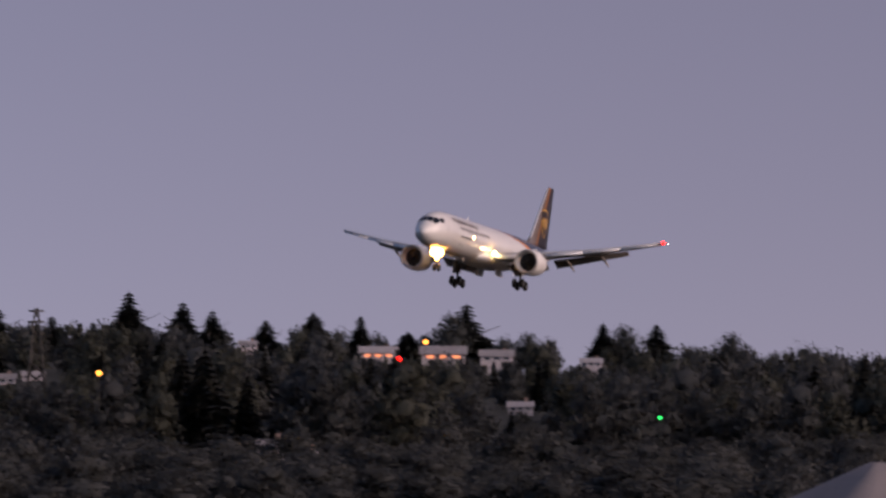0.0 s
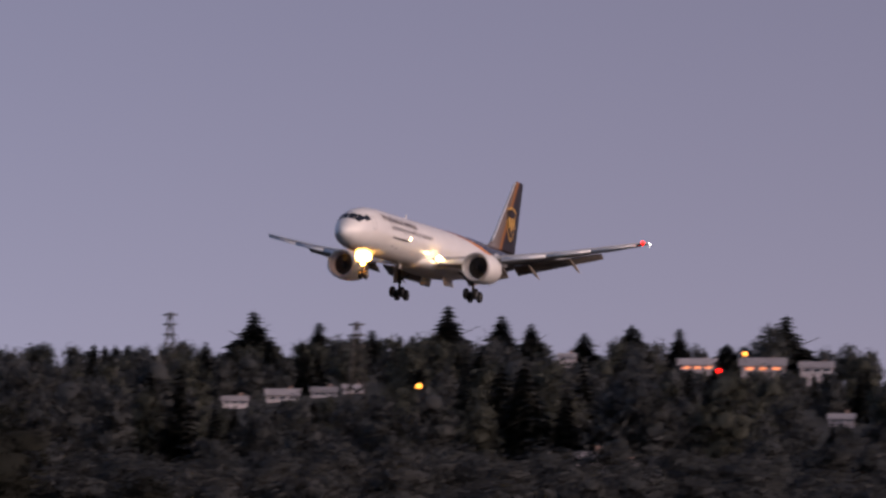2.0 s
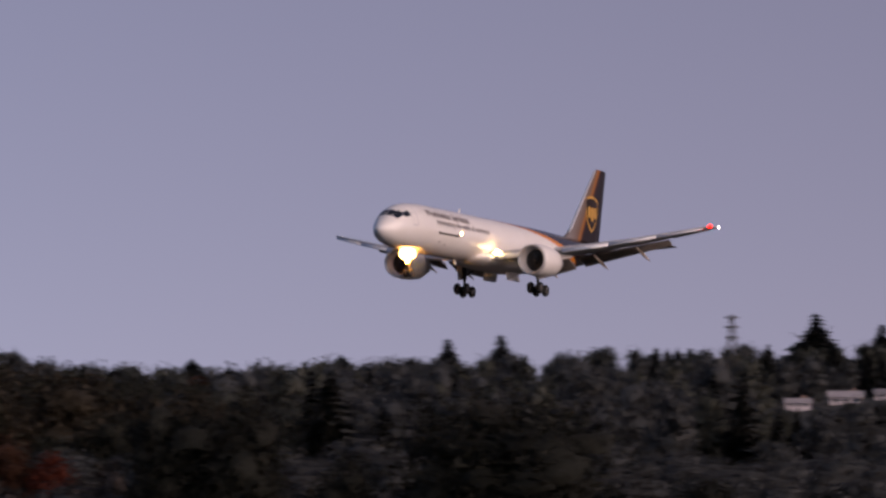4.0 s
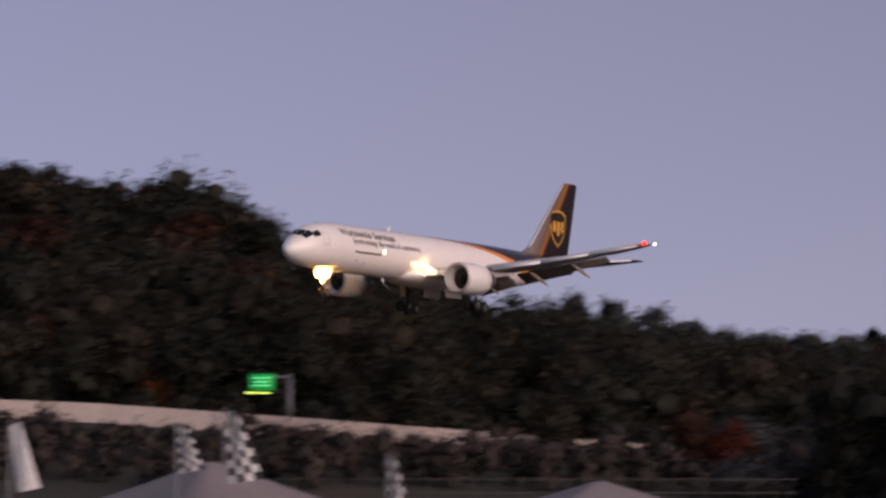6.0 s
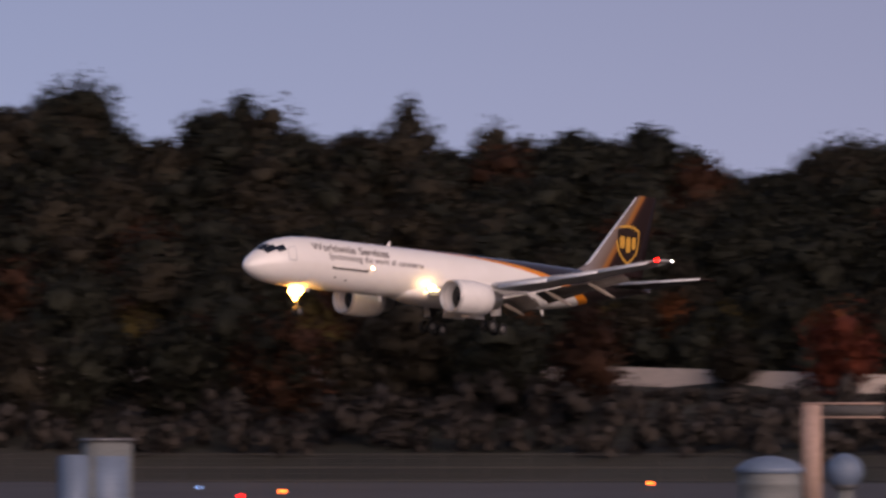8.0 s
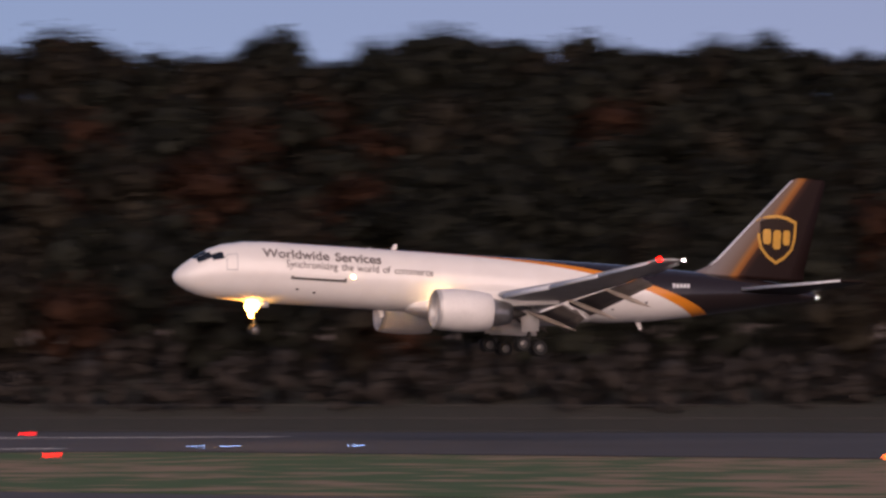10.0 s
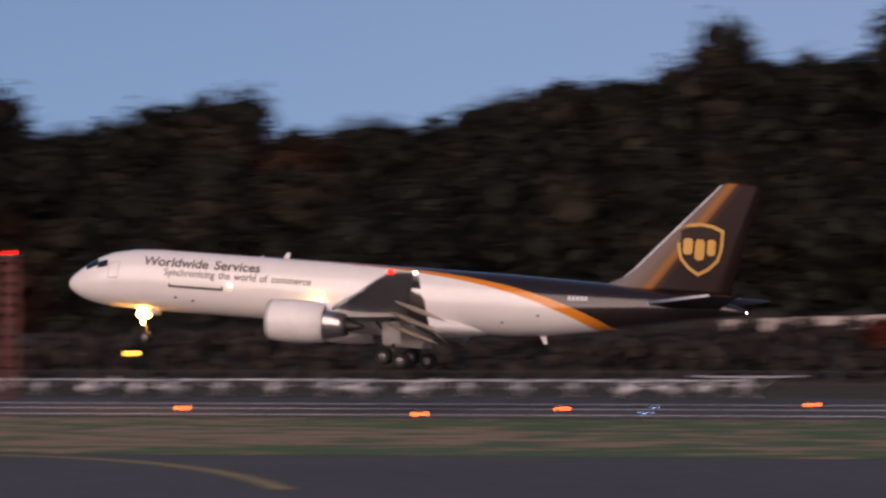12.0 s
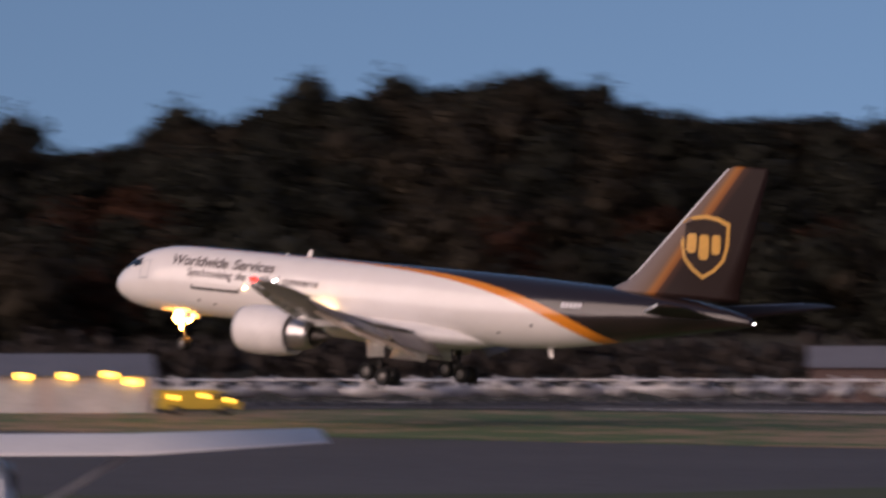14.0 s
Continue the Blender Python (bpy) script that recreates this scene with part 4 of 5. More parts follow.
def plant_far_hill():
    rnd = random.Random(11)
    # single conifers and broadleaf trees along the far crest: bearing, top above eye level in 1/6000 of the distance
    tips = [(61.0, 232), (62.3, 226), (63.5, 240), (64.6, 243), (65.3, 268), (66.2, 275), (66.6, 240), (67.9, 262), (69.4, 250), (70.3, 258), (71.5, 312), (72.6, 292), (73.1, 255),
            (73.5, 278), (74.2, 268), (74.8, 323), (75.7, 305), (76.2, 290), (77.1, 273), (77.9, 288), (78.7, 281), (79.5, 253), (80.2, 283), (80.5, 303), (81.5, 248), (82.8, 268), (83.1, 260),
            (83.7, 266), (85.0, 246), (86.2, 222), (87.6, 205)]
    for b, px in tips:
        r = crest(b) - rnd.uniform(0, 14)
        base = land(b, r) - 0.6
        h = 4 + r * px / 6000 - base
        fir = rnd.random() < 0.62 or px > 285
        if fir:
            tree("conifer_tree", rnd.randrange(3), HAZYNEEDLES, polar(b, r, base), (h / 15 * rnd.uniform(1.6, 2.3), h / 15), rnd.uniform(0, 6.3), "tall conifer on the far crest, haze painted into its colour", "conifers of the far crest")
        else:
            tree("broadleaf_tree", rnd.randrange(4), HAZYNEEDLES, polar(b, r, base), (h / 12 * 1.15, h / 12), rnd.uniform(0, 6.3), "round tree on the far crest, haze painted into its colour", "trees of the far crest")
    broad, firs, olive = [], [], []
    for row in range(17):
        u = row / 16
        beta = 56.0
        while beta < 92:
            r = crest(beta) * (0.47 + 0.53 * u) + rnd.uniform(-9, 9)
            if beta < 60 and r < 520:
                beta += 0.8
                continue
            if in_garden(beta, r):
                beta += 0.3
                continue
            h = max(4.0, min(rnd.uniform(8, 13), 5.0 + r * along(SKYLINE, beta) / 6000 - land(beta, r)))
            for b, px, _, _ in HOUSES:
                if abs(beta - b) < 0.75 and r < house_spot(b, px):
                    h = min(h, 4 + r * (px - 10) / 6000 - land(beta, r) + 0.8)
            if h < 2:
                beta += 0.4
                continue
            spot = (polar(beta, r, land(beta, r) - 0.8), max(h, 5) / 12, h / 12, rnd.uniform(0, 6.3))
            x = rnd.random()
            (firs if x < 0.25 else olive if x < 0.5 else broad).append(spot)
            beta += rnd.uniform(0.5, 0.9)
    wood("far_wood", "woods on the far hillside, greyed by painted haze", broad, FARCLUMP, HAZYLEAF)
    wood("far_wood", "olive woods on the far hillside, greyed by painted haze", olive, FARCLUMP, HAZYOLIVE)
    wood("far_wood", "conifers within the far hillside woods, greyed by painted haze", [(p, a * 0.8, b * 0.85, c) for p, a, b, c in firs], FIRS, HAZYNEEDLES)
    # nearer wood at the foot, in the same haze-lifted leaf colour
    near = []
    for r0 in (290, 303, 318, 334, 352, 372):
        beta = 59.0
        while beta < 92:
            r = r0 + rnd.uniform(-8, 8)
            near.append((polar(beta, r, land(beta, r) - 0.5), rnd.uniform(0.6, 0.95), rnd.uniform(0.28, 0.5), rnd.uniform(0, 6.3)))
            beta += rnd.uniform(0.9, 1.5)
    wood("near_wood", "low woods at the foot of the hill, greyed by painted haze", near, CLUMP, HAZYLEAF)
    for b, w, px in ((66.2, 2.7, 172), (67.0, 2.2, 150), (65.4, 2.0, 146), (61.9, 1.7, 182), (61.3, 1.5, 160), (60.4, 1.2, 160), (69.6, 1.3, 40), (63.6, 1.2, 70)):
        r = 278
        h = 4 + r * px / 6000
        tree("broadleaf_tree", rnd.randrange(4), SHADELEAF, polar(b, r, -0.3), (w * r / 57.3 / 9.0, h / 12), rnd.uniform(0, 6.3), "large dark round tree near the airfield", "trees near the airfield")


# ---- the elevated road, its parapet, sign and gantry ----
def make_road():
    for i, (b0, b1) in enumerate(((-7, 16), (16, 40), (40, 58))):
        wall = thing("parapet", "pale concrete parapet of the elevated road", "wall", kind="structure")
        b = b0
        while b < b1:
            e = min(b + 1.0, b1)
            f0, f1 = foot(b) + 40, foot(e) + 40
            p, q = polar(b, f0, along(ROAD_Z, b)), polar(e, f1, along(ROAD_Z, e))
            bm = bmesh.new()
            d = (q - p)
            nrm = Vector((-d.y, d.x, 0)).normalized() * 0.2
            lo, hi, cap = Vector((0, 0, -0.9)), Vector((0, 0, 0.72)), Vector((0, 0, 0.92))
            sh = d.normalized() * 0.02
            loft(bm, [[p + sh + nrm * 1.6 + lo, p + sh + nrm + hi, p + sh + nrm * 1.5 + hi, p + sh + nrm * 1.5 + cap, p + sh - nrm * 1.5 + cap, p + sh - nrm + lo],
                      [q - sh + nrm * 1.6 + lo, q - sh + nrm + hi, q - sh + nrm * 1.5 + hi, q - sh + nrm * 1.5 + cap, q - sh - nrm * 1.5 + cap, q - sh - nrm + lo]])
            part("panel", bm, CONCRETE, wall, smooth=False)
            b = e


def facing(beta, r, z):
    """A frame at a place, x to the right and y away as seen from the field."""
    return Matrix.Translation(polar(beta, r, z)) @ Matrix.Rotation(radians(-beta), 4, "Z")


def make_sign():
    r = 318
    g = land(50.7, r)
    s = thing("road_sign", "lit green road sign on a cantilever pole", "road sign", facing(50.7, r, g))
    top = 4 + r * 140 / 6000 - g
    part("post", rod(bmesh.new(), (2.6, 0, -0.5), (2.6, 0, top + 0.3), 0.32, 0.24), GALV, s, "grey steel pole")
    part("arm", rod(bmesh.new(), (2.6, 0, top), (-0.6, 0, top), 0.14), GALV, s)
    part("face", box(bmesh.new(), (2.3, 0.12, 1.6), (0, -0.2, top - 0.5), bevel=0.04), SIGNGREEN, s, "green lit sign face")
    for k in range(3):
        part("text_bar", box(bmesh.new(), (1.8 - 0.4 * (k % 2), 0.03, 0.14), (-0.1, -0.28, top - 0.1 - 0.36 * k)), GREENBAR, s)
    for k in range(4):
        part("lamp_bar", box(bmesh.new(), (0.45, 0.06, 0.14), (-1.2 + 0.6 * k - 0.1, -0.3, top - 1.5)), SIGNTEXT, s, "glowing yellow-green lamp strip")


GREENBAR = glow("sign_bar_green", (0.15, 0.9, 0.35), 0.7)


def make_gantry():
    s = thing("gantry", "pale concrete pillar with a lattice sign arm", "gantry", facing(44.9, 150, 0))
    part("pillar", box(bmesh.new(), (0.85, 0.7, 5.2), (0, 0, 2.6), bevel=0.05), PILLAR, s, "pinkish concrete pillar")
    arm = part("arm", box(bmesh.new(), (3.5, 0.35, 0.1), (1.35, 0, 5.25), bevel=0.02), PILLAR, s)
    part("chord", box(bmesh.new(), (3.3, 0.3, 0.09), (1.5, 0, 4.65)), PILLAR, arm)
    for k in range(8):
        part("brace", rod(bmesh.new(), (0.1 + 0.4 * k, -0.1, 4.66), (0.1 + 0.4 * (k + (1 if k % 2 else 0.2)), -0.1, 5.22), 0.035, seg=6), GALV, arm)
    part("panel", box(bmesh.new(), (2.9, 0.06, 0.42), (1.6, -0.2, 4.95)), ROOF, arm)


def make_fence():
    pts = [(-330, 286), (-120, 285), (30, 283), (118, 252), (188, 196), (226, 132)]
    fence = thing("fence", "grey steel chain-link perimeter fence with posts", "fence", kind="structure")
    bm0 = bmesh.new()
    rod(bm0, (0, 0, -0.2), (0, 0, 2.3), 0.045, seg=6)
    post = bpy.data.meshes.new("post")
    bm0.to_mesh(post)
    bm0.free()
    post.materials.append(FENCE)
    for a, b in zip(pts, pts[1:]):
        a, b = Vector((*a, 0)), Vector((*b, 0))
        n = max(2, int((b - a).length / 3.4))
        for k in range(n):
            p = new("post", post)
            p.parent = fence
            p.location = a.lerp(b, k / n)
        for z in (0.15, 1.2, 2.25):
            part("rail", rod(bmesh.new(), a + Vector((0, 0, z)), b + Vector((0, 0, z)), 0.035, seg=6), FENCE, fence)
        d = (b - a).normalized()
        bm = bmesh.new()
        for z in np.arange(0.3, 2.2, 0.2):
            box(bm, ((b - a).length, 0.012, 0.02), (a + b) / 2 + Vector((0, 0, float(z))), Matrix.Rotation(math.atan2(d.y, d.x), 4, "Z"))
        tagged(part("mesh_wire", bm, FENCE, fence, smooth=False), kind="stuff")


# ---- the fair by the fence: tents, checkered flags, domed tanks ----
def make_tent(beta, r, half, peak, turn):
    t = thing("tent", "pale grey canvas peaked tent", "tent", facing(beta, r, 0) @ Matrix.Rotation(turn, 4, "Z"), "tents of the fair")
    bm = bmesh.new()
    eave, rings = 2.3, []
    for k in range(9):
        u = k / 8
        w = half * (1 - u) + 0.12 * u
        z = eave + (peak - eave) * (u ** 1.15)
        ring = []
        for c in range(4):
            for j in range(5):
                x, y = [(-1 + j / 2.5, -1), (1, -1 + j / 2.5), (1 - j / 2.5, 1), (-1, 1 - j / 2.5)][c]
                sag = 0.10 * math.sin(math.pi * j / 5) * (1 - u)
                ring.append((x * w, y * w, z - sag))
        rings.append(ring)
    part("canopy", loft(bm, rings), CANVAS, t, "pale grey canvas canopy")
    for x, y in ((-1, -1), (1, -1), (1, 1), (-1, 1)):
        part("leg", rod(bmesh.new(), (x * half * 0.97, y * half * 0.97, 0), (x * half * 0.97, y * half * 0.97, eave), 0.05), GALV, t)
    for x, y, sx, sy in ((0, -1, half, 0.02), (0, 1, half, 0.02), (-1, 0, 0.02, half), (1, 0, 0.02, half)):
        part("valance", box(bmesh.new(), (sx * 1.98 if sx > 1 else 0.03, sy * 1.98 if sy > 1 else 0.03, 0.32), (x * half * 0.99, y * half * 0.99, eave - 0.17)), CANVAS, t)


def make_flag(beta, r, top, bottom, wide, lean, checks=True):
    f = thing("checkered_flag" if checks else "white_flag", "black and white checkered flag hanging from a pole" if checks else "plain white flag hanging from a pole", "flag", facing(beta, r, 0), "flags of the fair")
    part("pole", rod(bmesh.new(), (-0.12, 0, 0), (-0.12, 0, top + 0.15), 0.03, seg=8), GALV, f, "thin grey pole")
    nx, nz = 4, 9
    for j in range(nz):
        for i in range(nx):
            bm = bmesh.new()
            q = []
            for a, b in ((i, j), (i + 1, j), (i + 1, j + 1), (i, j + 1)):
                u, v = a / nx, b / nz
                w = wide * ((0.30 + 0.70 * v) if checks else 0.40 + 0.5 * v)
                q.append((-0.1 + u * w + lean * v, 0.10 * math.sin(5 * u + 3 * v), top - (top - bottom) * v + 0.12 * u))
            vs = [bm.verts.new(p) for p in q] + [bm.verts.new((p[0], p[1] + 0.02, p[2])) for p in q]
            for fc in ((0, 1, 2, 3), (7, 6, 5, 4), (0, 4, 5, 1), (1, 5, 6, 2), (2, 6, 7, 3), (3, 7, 4, 0)):
                bm.faces.new([vs[k] for k in fc])
            part("cloth_square", bm, CHECKBLACK if checks and (i + j) % 2 else LINEWHITE, f, smooth=False)


def make_tank(beta, r, top, dia):
    t = thing("domed_tank", "blue-grey plastic domed tank with a ribbed side", "tank", facing(beta, r, 0) @ Matrix.Rotation(radians(-90), 4, "Y"), "domed tanks")
    h, R = top, dia / 2
    prof = [(0, R * 0.94)]
    for k in range(5):
        z = (h - 0.45) * (k + 0.5) / 5
        prof += [(z - 0.05, R * 0.95), (z, R * 0.98), (z + 0.05, R * 0.95)]
    part("shell", spin(bmesh.new(), prof + [(h - 0.40, R * 0.95)], None, 28), TANKGREY, t, "pale grey-green ribbed side")
    part("lid", spin(bmesh.new(), [(h - 0.46, R * 1.0), (h - 0.38, R * 1.06), (h - 0.32, R * 1.02), (h - 0.15, R * 0.78), (h - 0.04, R * 0.4), (h, 0.02)], None, 28), BLUEGREY, t, "blue domed lid with a brim")


def make_ball_post(beta, r, top, dia):
    t = thing("round_lamp_post", "blue-grey round globe on a short dark post", "post", facing(beta, r, 0))
    part("post", rod(bmesh.new(), (0, 0, 0), (0, 0, top - dia * 0.8), dia * 0.30, dia * 0.24, 14), TANKGREY, t, "grey post")
    part("collar", rod(bmesh.new(), (0, 0, top - dia * 0.95), (0, 0, top - dia * 0.75), dia * 0.36, seg=16), GALV, t)
    part("globe", ball(bmesh.new(), (0, 0, top - dia / 2), dia / 2, 20), BLUEGREY, t, "blue-grey globe")


def make_cabinet(beta, r, top):
    t = thing("utility_cabinet", "grey weathered utility cabinet with a lower side box", "cabinet", facing(beta, r, 0) @ Matrix.Rotation(0.3, 4, "Z"))
    part("body", box(bmesh.new(), (1.15, 0.9, top), (0.25, 0, top / 2), bevel=0.05), TANKGREY, t)
    part("cap", box(bmesh.new(), (1.27, 1.0, 0.09), (0.25, 0, top + 0.045), bevel=0.03), GALV, t)
    part("side_box", box(bmesh.new(), (0.65, 0.8, top - 0.35), (-0.65, 0, (top - 0.35) / 2), bevel=0.05), BLUEGREY, t)
    part("door", box(bmesh.new(), (0.9, 0.03, top * 0.6), (0.25, -0.46, top * 0.6), bevel=0.01), BLUEGREY, t)


# ---- far houses, pylons and street lamps ----
def house_spot(beta, px):
    """How far off the slope leaves room for a house seen at that height."""
    r = crest(beta) - 30
    while land(beta, r) > 4 + r * px / 6000 - 1:
        r -= 6
    return r - 8


def make_house(beta, px, w, h, lit=False):
    r = house_spot(beta, px)
    z = 4 + r * px / 6000
    s = r / 850
    w, h = w * s * 0.9, h * s * 0.52
    ho = thing("house", "small pale house among the far trees", "house", facing(beta, r, z - h - 4.0), "houses on the far hill")
    part("wall", box(bmesh.new(), (w, w * 0.7, h + 4), (0, 0, h / 2 + 2)), HOUSEWALL, ho, smooth=False)
    bm = bmesh.new()
    o = w * 0.56
    loft(bm, [[(-o, -w * 0.42, h + 3.9), (-o, w * 0.42, h + 3.9), (-o, 0, h + 4 + w * 0.2)], [(o, -w * 0.42, h + 3.9), (o, w * 0.42, h + 3.9), (o, 0, h + 4 + w * 0.2)]])
    roof = part("roof", bm, HOUSEROOF, ho, smooth=False)
    part("chimney", box(bmesh.new(), (0.6, 0.6, 1.3), (w * 0.24, w * 0.1, h + 4.2 + w * 0.14)), PILLAR, roof, smooth=False)
    for k in range(3):
        wi = part("window", box(bmesh.new(), (w * 0.16, 0.1, h * 0.36), ((k - 1) * w * 0.3, -w * 0.35 - 0.03, h * 0.55 + 4)), LITPANE if lit else PANE, ho, "warmly lit window" if lit else "", smooth=False)
        part("frame", box(bmesh.new(), (w * 0.19, 0.06, 0.12), ((k - 1) * w * 0.3, -w * 0.35 - 0.06, h * 0.55 + 4 - h * 0.2)), LINEWHITE, wi, smooth=False)


def make_pylon(beta, r, px):
    top = 4 + r * px / 6000
    base = land(beta, r)
    H = top - base
    p = thing("pylon", "grey steel lattice transmission tower", "pylon", facing(beta, r, base), "pylons")
    W = H * 0.11
    def corner(k, u):
        w = W * (1 - 0.86 * max(u, 0.0) ** 0.8)
        return Vector(((w, w), (-w, w), (-w, -w), (w, -w))[k]).to_3d() + Vector((0, 0, H * u))
    for k in range(4):
        part("leg", rod(bmesh.new(), corner(k, -0.02), corner(k, 1), 0.22, 0.14, 5), FENCE, p)
    bm = bmesh.new()
    for j in range(9):
        u0, u1 = j / 9, (j + 1) / 9
        for k in range(4):
            rod(bm, corner(k, u0), corner((k + 1) % 4, u1), 0.11, seg=4)
            rod(bm, corner((k + 1) % 4, u0), corner(k, u1), 0.11, seg=4)
    part("bracing", bm, FENCE, p, smooth=False)
    for u in (0.74, 0.86, 0.97):
        part("cross_arm", box(bmesh.new(), (H * 0.16, 0.3, 0.3), (0, 0, H * u)), FENCE, p)


def make_lamp(name, label, beta, r, z, size, material, ground=None):
    base = land(beta, r) if ground is None else ground
    s = thing(name, label, "lamp", facing(beta, r, base))
    h = z - base
    part("post", rod(bmesh.new(), (0, 0, -0.3), (0, 0, max(0.05, h - size)), 0.05 if h > 2 else 0.04, seg=6), FENCE, s)
    part("lamp", ball(bmesh.new(), (0, -0.1, h), size, 10), material, s, "glowing lamp")


def far_lamp(beta, px, size, material, label):
    r = crest(beta)
    for k in range(120):
        r -= 4
        if land(beta, r) + 9.5 < 4 + r * px / 6000:
            break
    make_lamp("street_lamp", label, beta, r, 4 + r * px / 6000, size, material)


# ---- the apron: light aircraft, hangar, mast ----
def make_light_plane():
    a = thing("light_airplane", "small white high-wing light aircraft parked on the apron", "airplane", group="parked light aircraft")
    rings = []
    for x, w, h, z in ((3.1, 0.15, 0.15, 1.25), (2.9, 0.42, 0.4, 1.25), (1.7, 0.5, 0.5, 1.25), (0.9, 0.56, 0.78, 1.45), (-0.6, 0.55, 0.78, 1.45), (-1.8, 0.36, 0.42, 1.4), (-4.4, 0.1, 0.16, 1.5)):
        rings.append([(x, w * math.cos(2 * math.pi * k / 16), z + h * math.sin(2 * math.pi * k / 16)) for k in range(16)])
    part("fuselage", loft(bmesh.new(), rings), WHITE, a, "white fuselage")
    bm = bmesh.new()
    loft(bm, [[(1.05 - u * c, y, 2.24 + abs(y) * 0.03 + v * c) for u, v in AIRFOIL] for y, c in ((-5.5, 1.1), (-2.5, 1.6), (2.5, 1.6), (5.5, 1.1))])
    part("wing", bm, WHITE, a, "white straight wing")
    part("tailplane", loft(bmesh.new(), [[(-3.7 - u * c, y, 1.55 + v * c * 0.6) for u, v in AIRFOIL] for y, c in ((-1.7, 0.7), (0, 0.95), (1.7, 0.7))]), WHITE, a)
    part("fin", loft(bmesh.new(), [[(-x - u * c, v * c * 0.6, z) for u, v in AIRFOIL] for x, c, z in ((3.1, 1.4, 1.55), (3.7, 1.0, 2.2), (4.1, 0.6, 2.75))]), WHITE, a)
    for s in (1, -1):
        part("strut", rod(bmesh.new(), (0.5, s * 0.5, 1.0), (0.5, s * 2.6, 2.25), 0.04, seg=6), WHITE, a)
        part("gear_leg", rod(bmesh.new(), (0, s * 0.45, 0.9), (0, s * 1.15, 0.25), 0.05, seg=6), WHITE, a)
        wheel(a, (0, s * 1.2, 0.22), 0.22, 0.14)
        part("window", box(bmesh.new(), (1.3, 0.03, 0.42), (0.15, s * 0.53, 1.78)), GLASS, a)
    wheel(a, (2.0, 0, 0.22), 0.22, 0.14)
    part("nose_leg", rod(bmesh.new(), (2.0, 0, 1.0), (2.0, 0, 0.25), 0.05, seg=6), GALV, a)
    part("propeller", box(bmesh.new(), (0.05, 0.14, 1.8), (3.12, 0, 1.25), Matrix.Rotation(0.5, 4, "X")), DARKMETAL, a)
    return a


def park_planes():
    rnd = random.Random(3)
    first = make_light_plane()
    spots = []
    b = -6.5
    while b > -48:
        if b > -24.2:
            y = 264.6 + rnd.choice([0, 7]) + rnd.uniform(-2, 2)
            spots.append((y * math.tan(radians(b)), y))
        elif b < -31.8:
            spots.append(tuple(polar(b, 272 + rnd.choice([-6, 0, 5]) + rnd.uniform(-2, 2)).xy))
        b -= rnd.uniform(0.6, 0.95) if b > -31 else rnd.uniform(0.5, 0.8)
    for i, (x, y) in enumerate(spots):
        m = pose(x, y, 0.02 if x > -120 else 0.08, 0, 0, rnd.choice([75, 95, 110, 255, 280]) + rnd.uniform(-8, 8)) @ Matrix.Scale(0.82 if x > -120 else 1.05, 4)
        if i:
            copy_thing(first, m)
        else:
            first.matrix_basis = m
    near = copy_thing(first, polar_pose(-47.3, 57, 0.02, 141) @ pose(0, 0, 0, 0, -9, 0) @ Matrix.Scale(1.3, 4))
    tagged(near, "small white light aircraft parked on the near taxiway")


def polar_pose(beta, r, z, turn):
    p = polar(beta, r, z)
    return pose(p.x, p.y, p.z, 0, 0, turn)


def make_hangar(beta, r, w, h, d, lamps, label, wall=None):
    wall = wall or HANGARWALL
    hg = thing("hangar", label, "hangar", facing(beta, r, 0))
    part("wall", box(bmesh.new(), (w, d, h * 0.62), (0, d / 2, h * 0.31)), wall, hg, "pale corrugated wall", smooth=False)
    bm = bmesh.new()
    loft(bm, [[(-w / 2 - 0.3, -0.35, h * 0.62), (-w / 2 - 0.3, d + 0.3, h * 0.62), (-w / 2 - 0.3, d * 0.5, h)], [(w / 2 + 0.3, -0.35, h * 0.62), (w / 2 + 0.3, d + 0.3, h * 0.62), (w / 2 + 0.3, d * 0.5, h)]])
    part("roof", bm, ROOFGREY, hg, "grey metal roof", smooth=False)
    n = max(2, int(w / 6))
    for k in range(n):
        x = -w / 2 + w * (k + 0.5) / n
        part("door", box(bmesh.new(), (w / n * 0.8, 0.1, h * 0.5), (x, -0.06, h * 0.25)), wall if d < 10 else LINEWHITE, hg, "sliding door", smooth=False)
    for k in range(int(w / 1.5)):
        part("rib", box(bmesh.new(), (0.12, 0.06, h * 0.62), (-w / 2 + 0.4 + 1.5 * k, -0.03, h * 0.31)), wall, hg, smooth=False)
    for x, z in lamps:
        part("wall_lamp", box(bmesh.new(), (0.85, 0.25, 0.42), (x, -0.35, z), bevel=0.05), YELLOWLAMP, hg, "glowing yellow wall lamp")


PILLARBROWN = mat("shed_brown", (0.13, 0.085, 0.075), 0.8, vary=0.3)
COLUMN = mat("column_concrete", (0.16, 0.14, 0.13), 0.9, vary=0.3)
HANGARWALL = mat("hangar_wall", (0.55, 0.50, 0.48), 0.6, vary=0.15, scale=0.6)
ROOFGREY = mat("roof_metal", (0.16, 0.16, 0.18), 0.5, vary=0.2)
MASTRED = mat("mast_paint", (0.22, 0.08, 0.07), 0.7, vary=0.3)
VANPINK = mat("van_body", (0.62, 0.50, 0.50), 0.5, vary=0.1)
YELLOWBODY = mat("truck_yellow", (0.55, 0.42, 0.05), 0.5, vary=0.2)


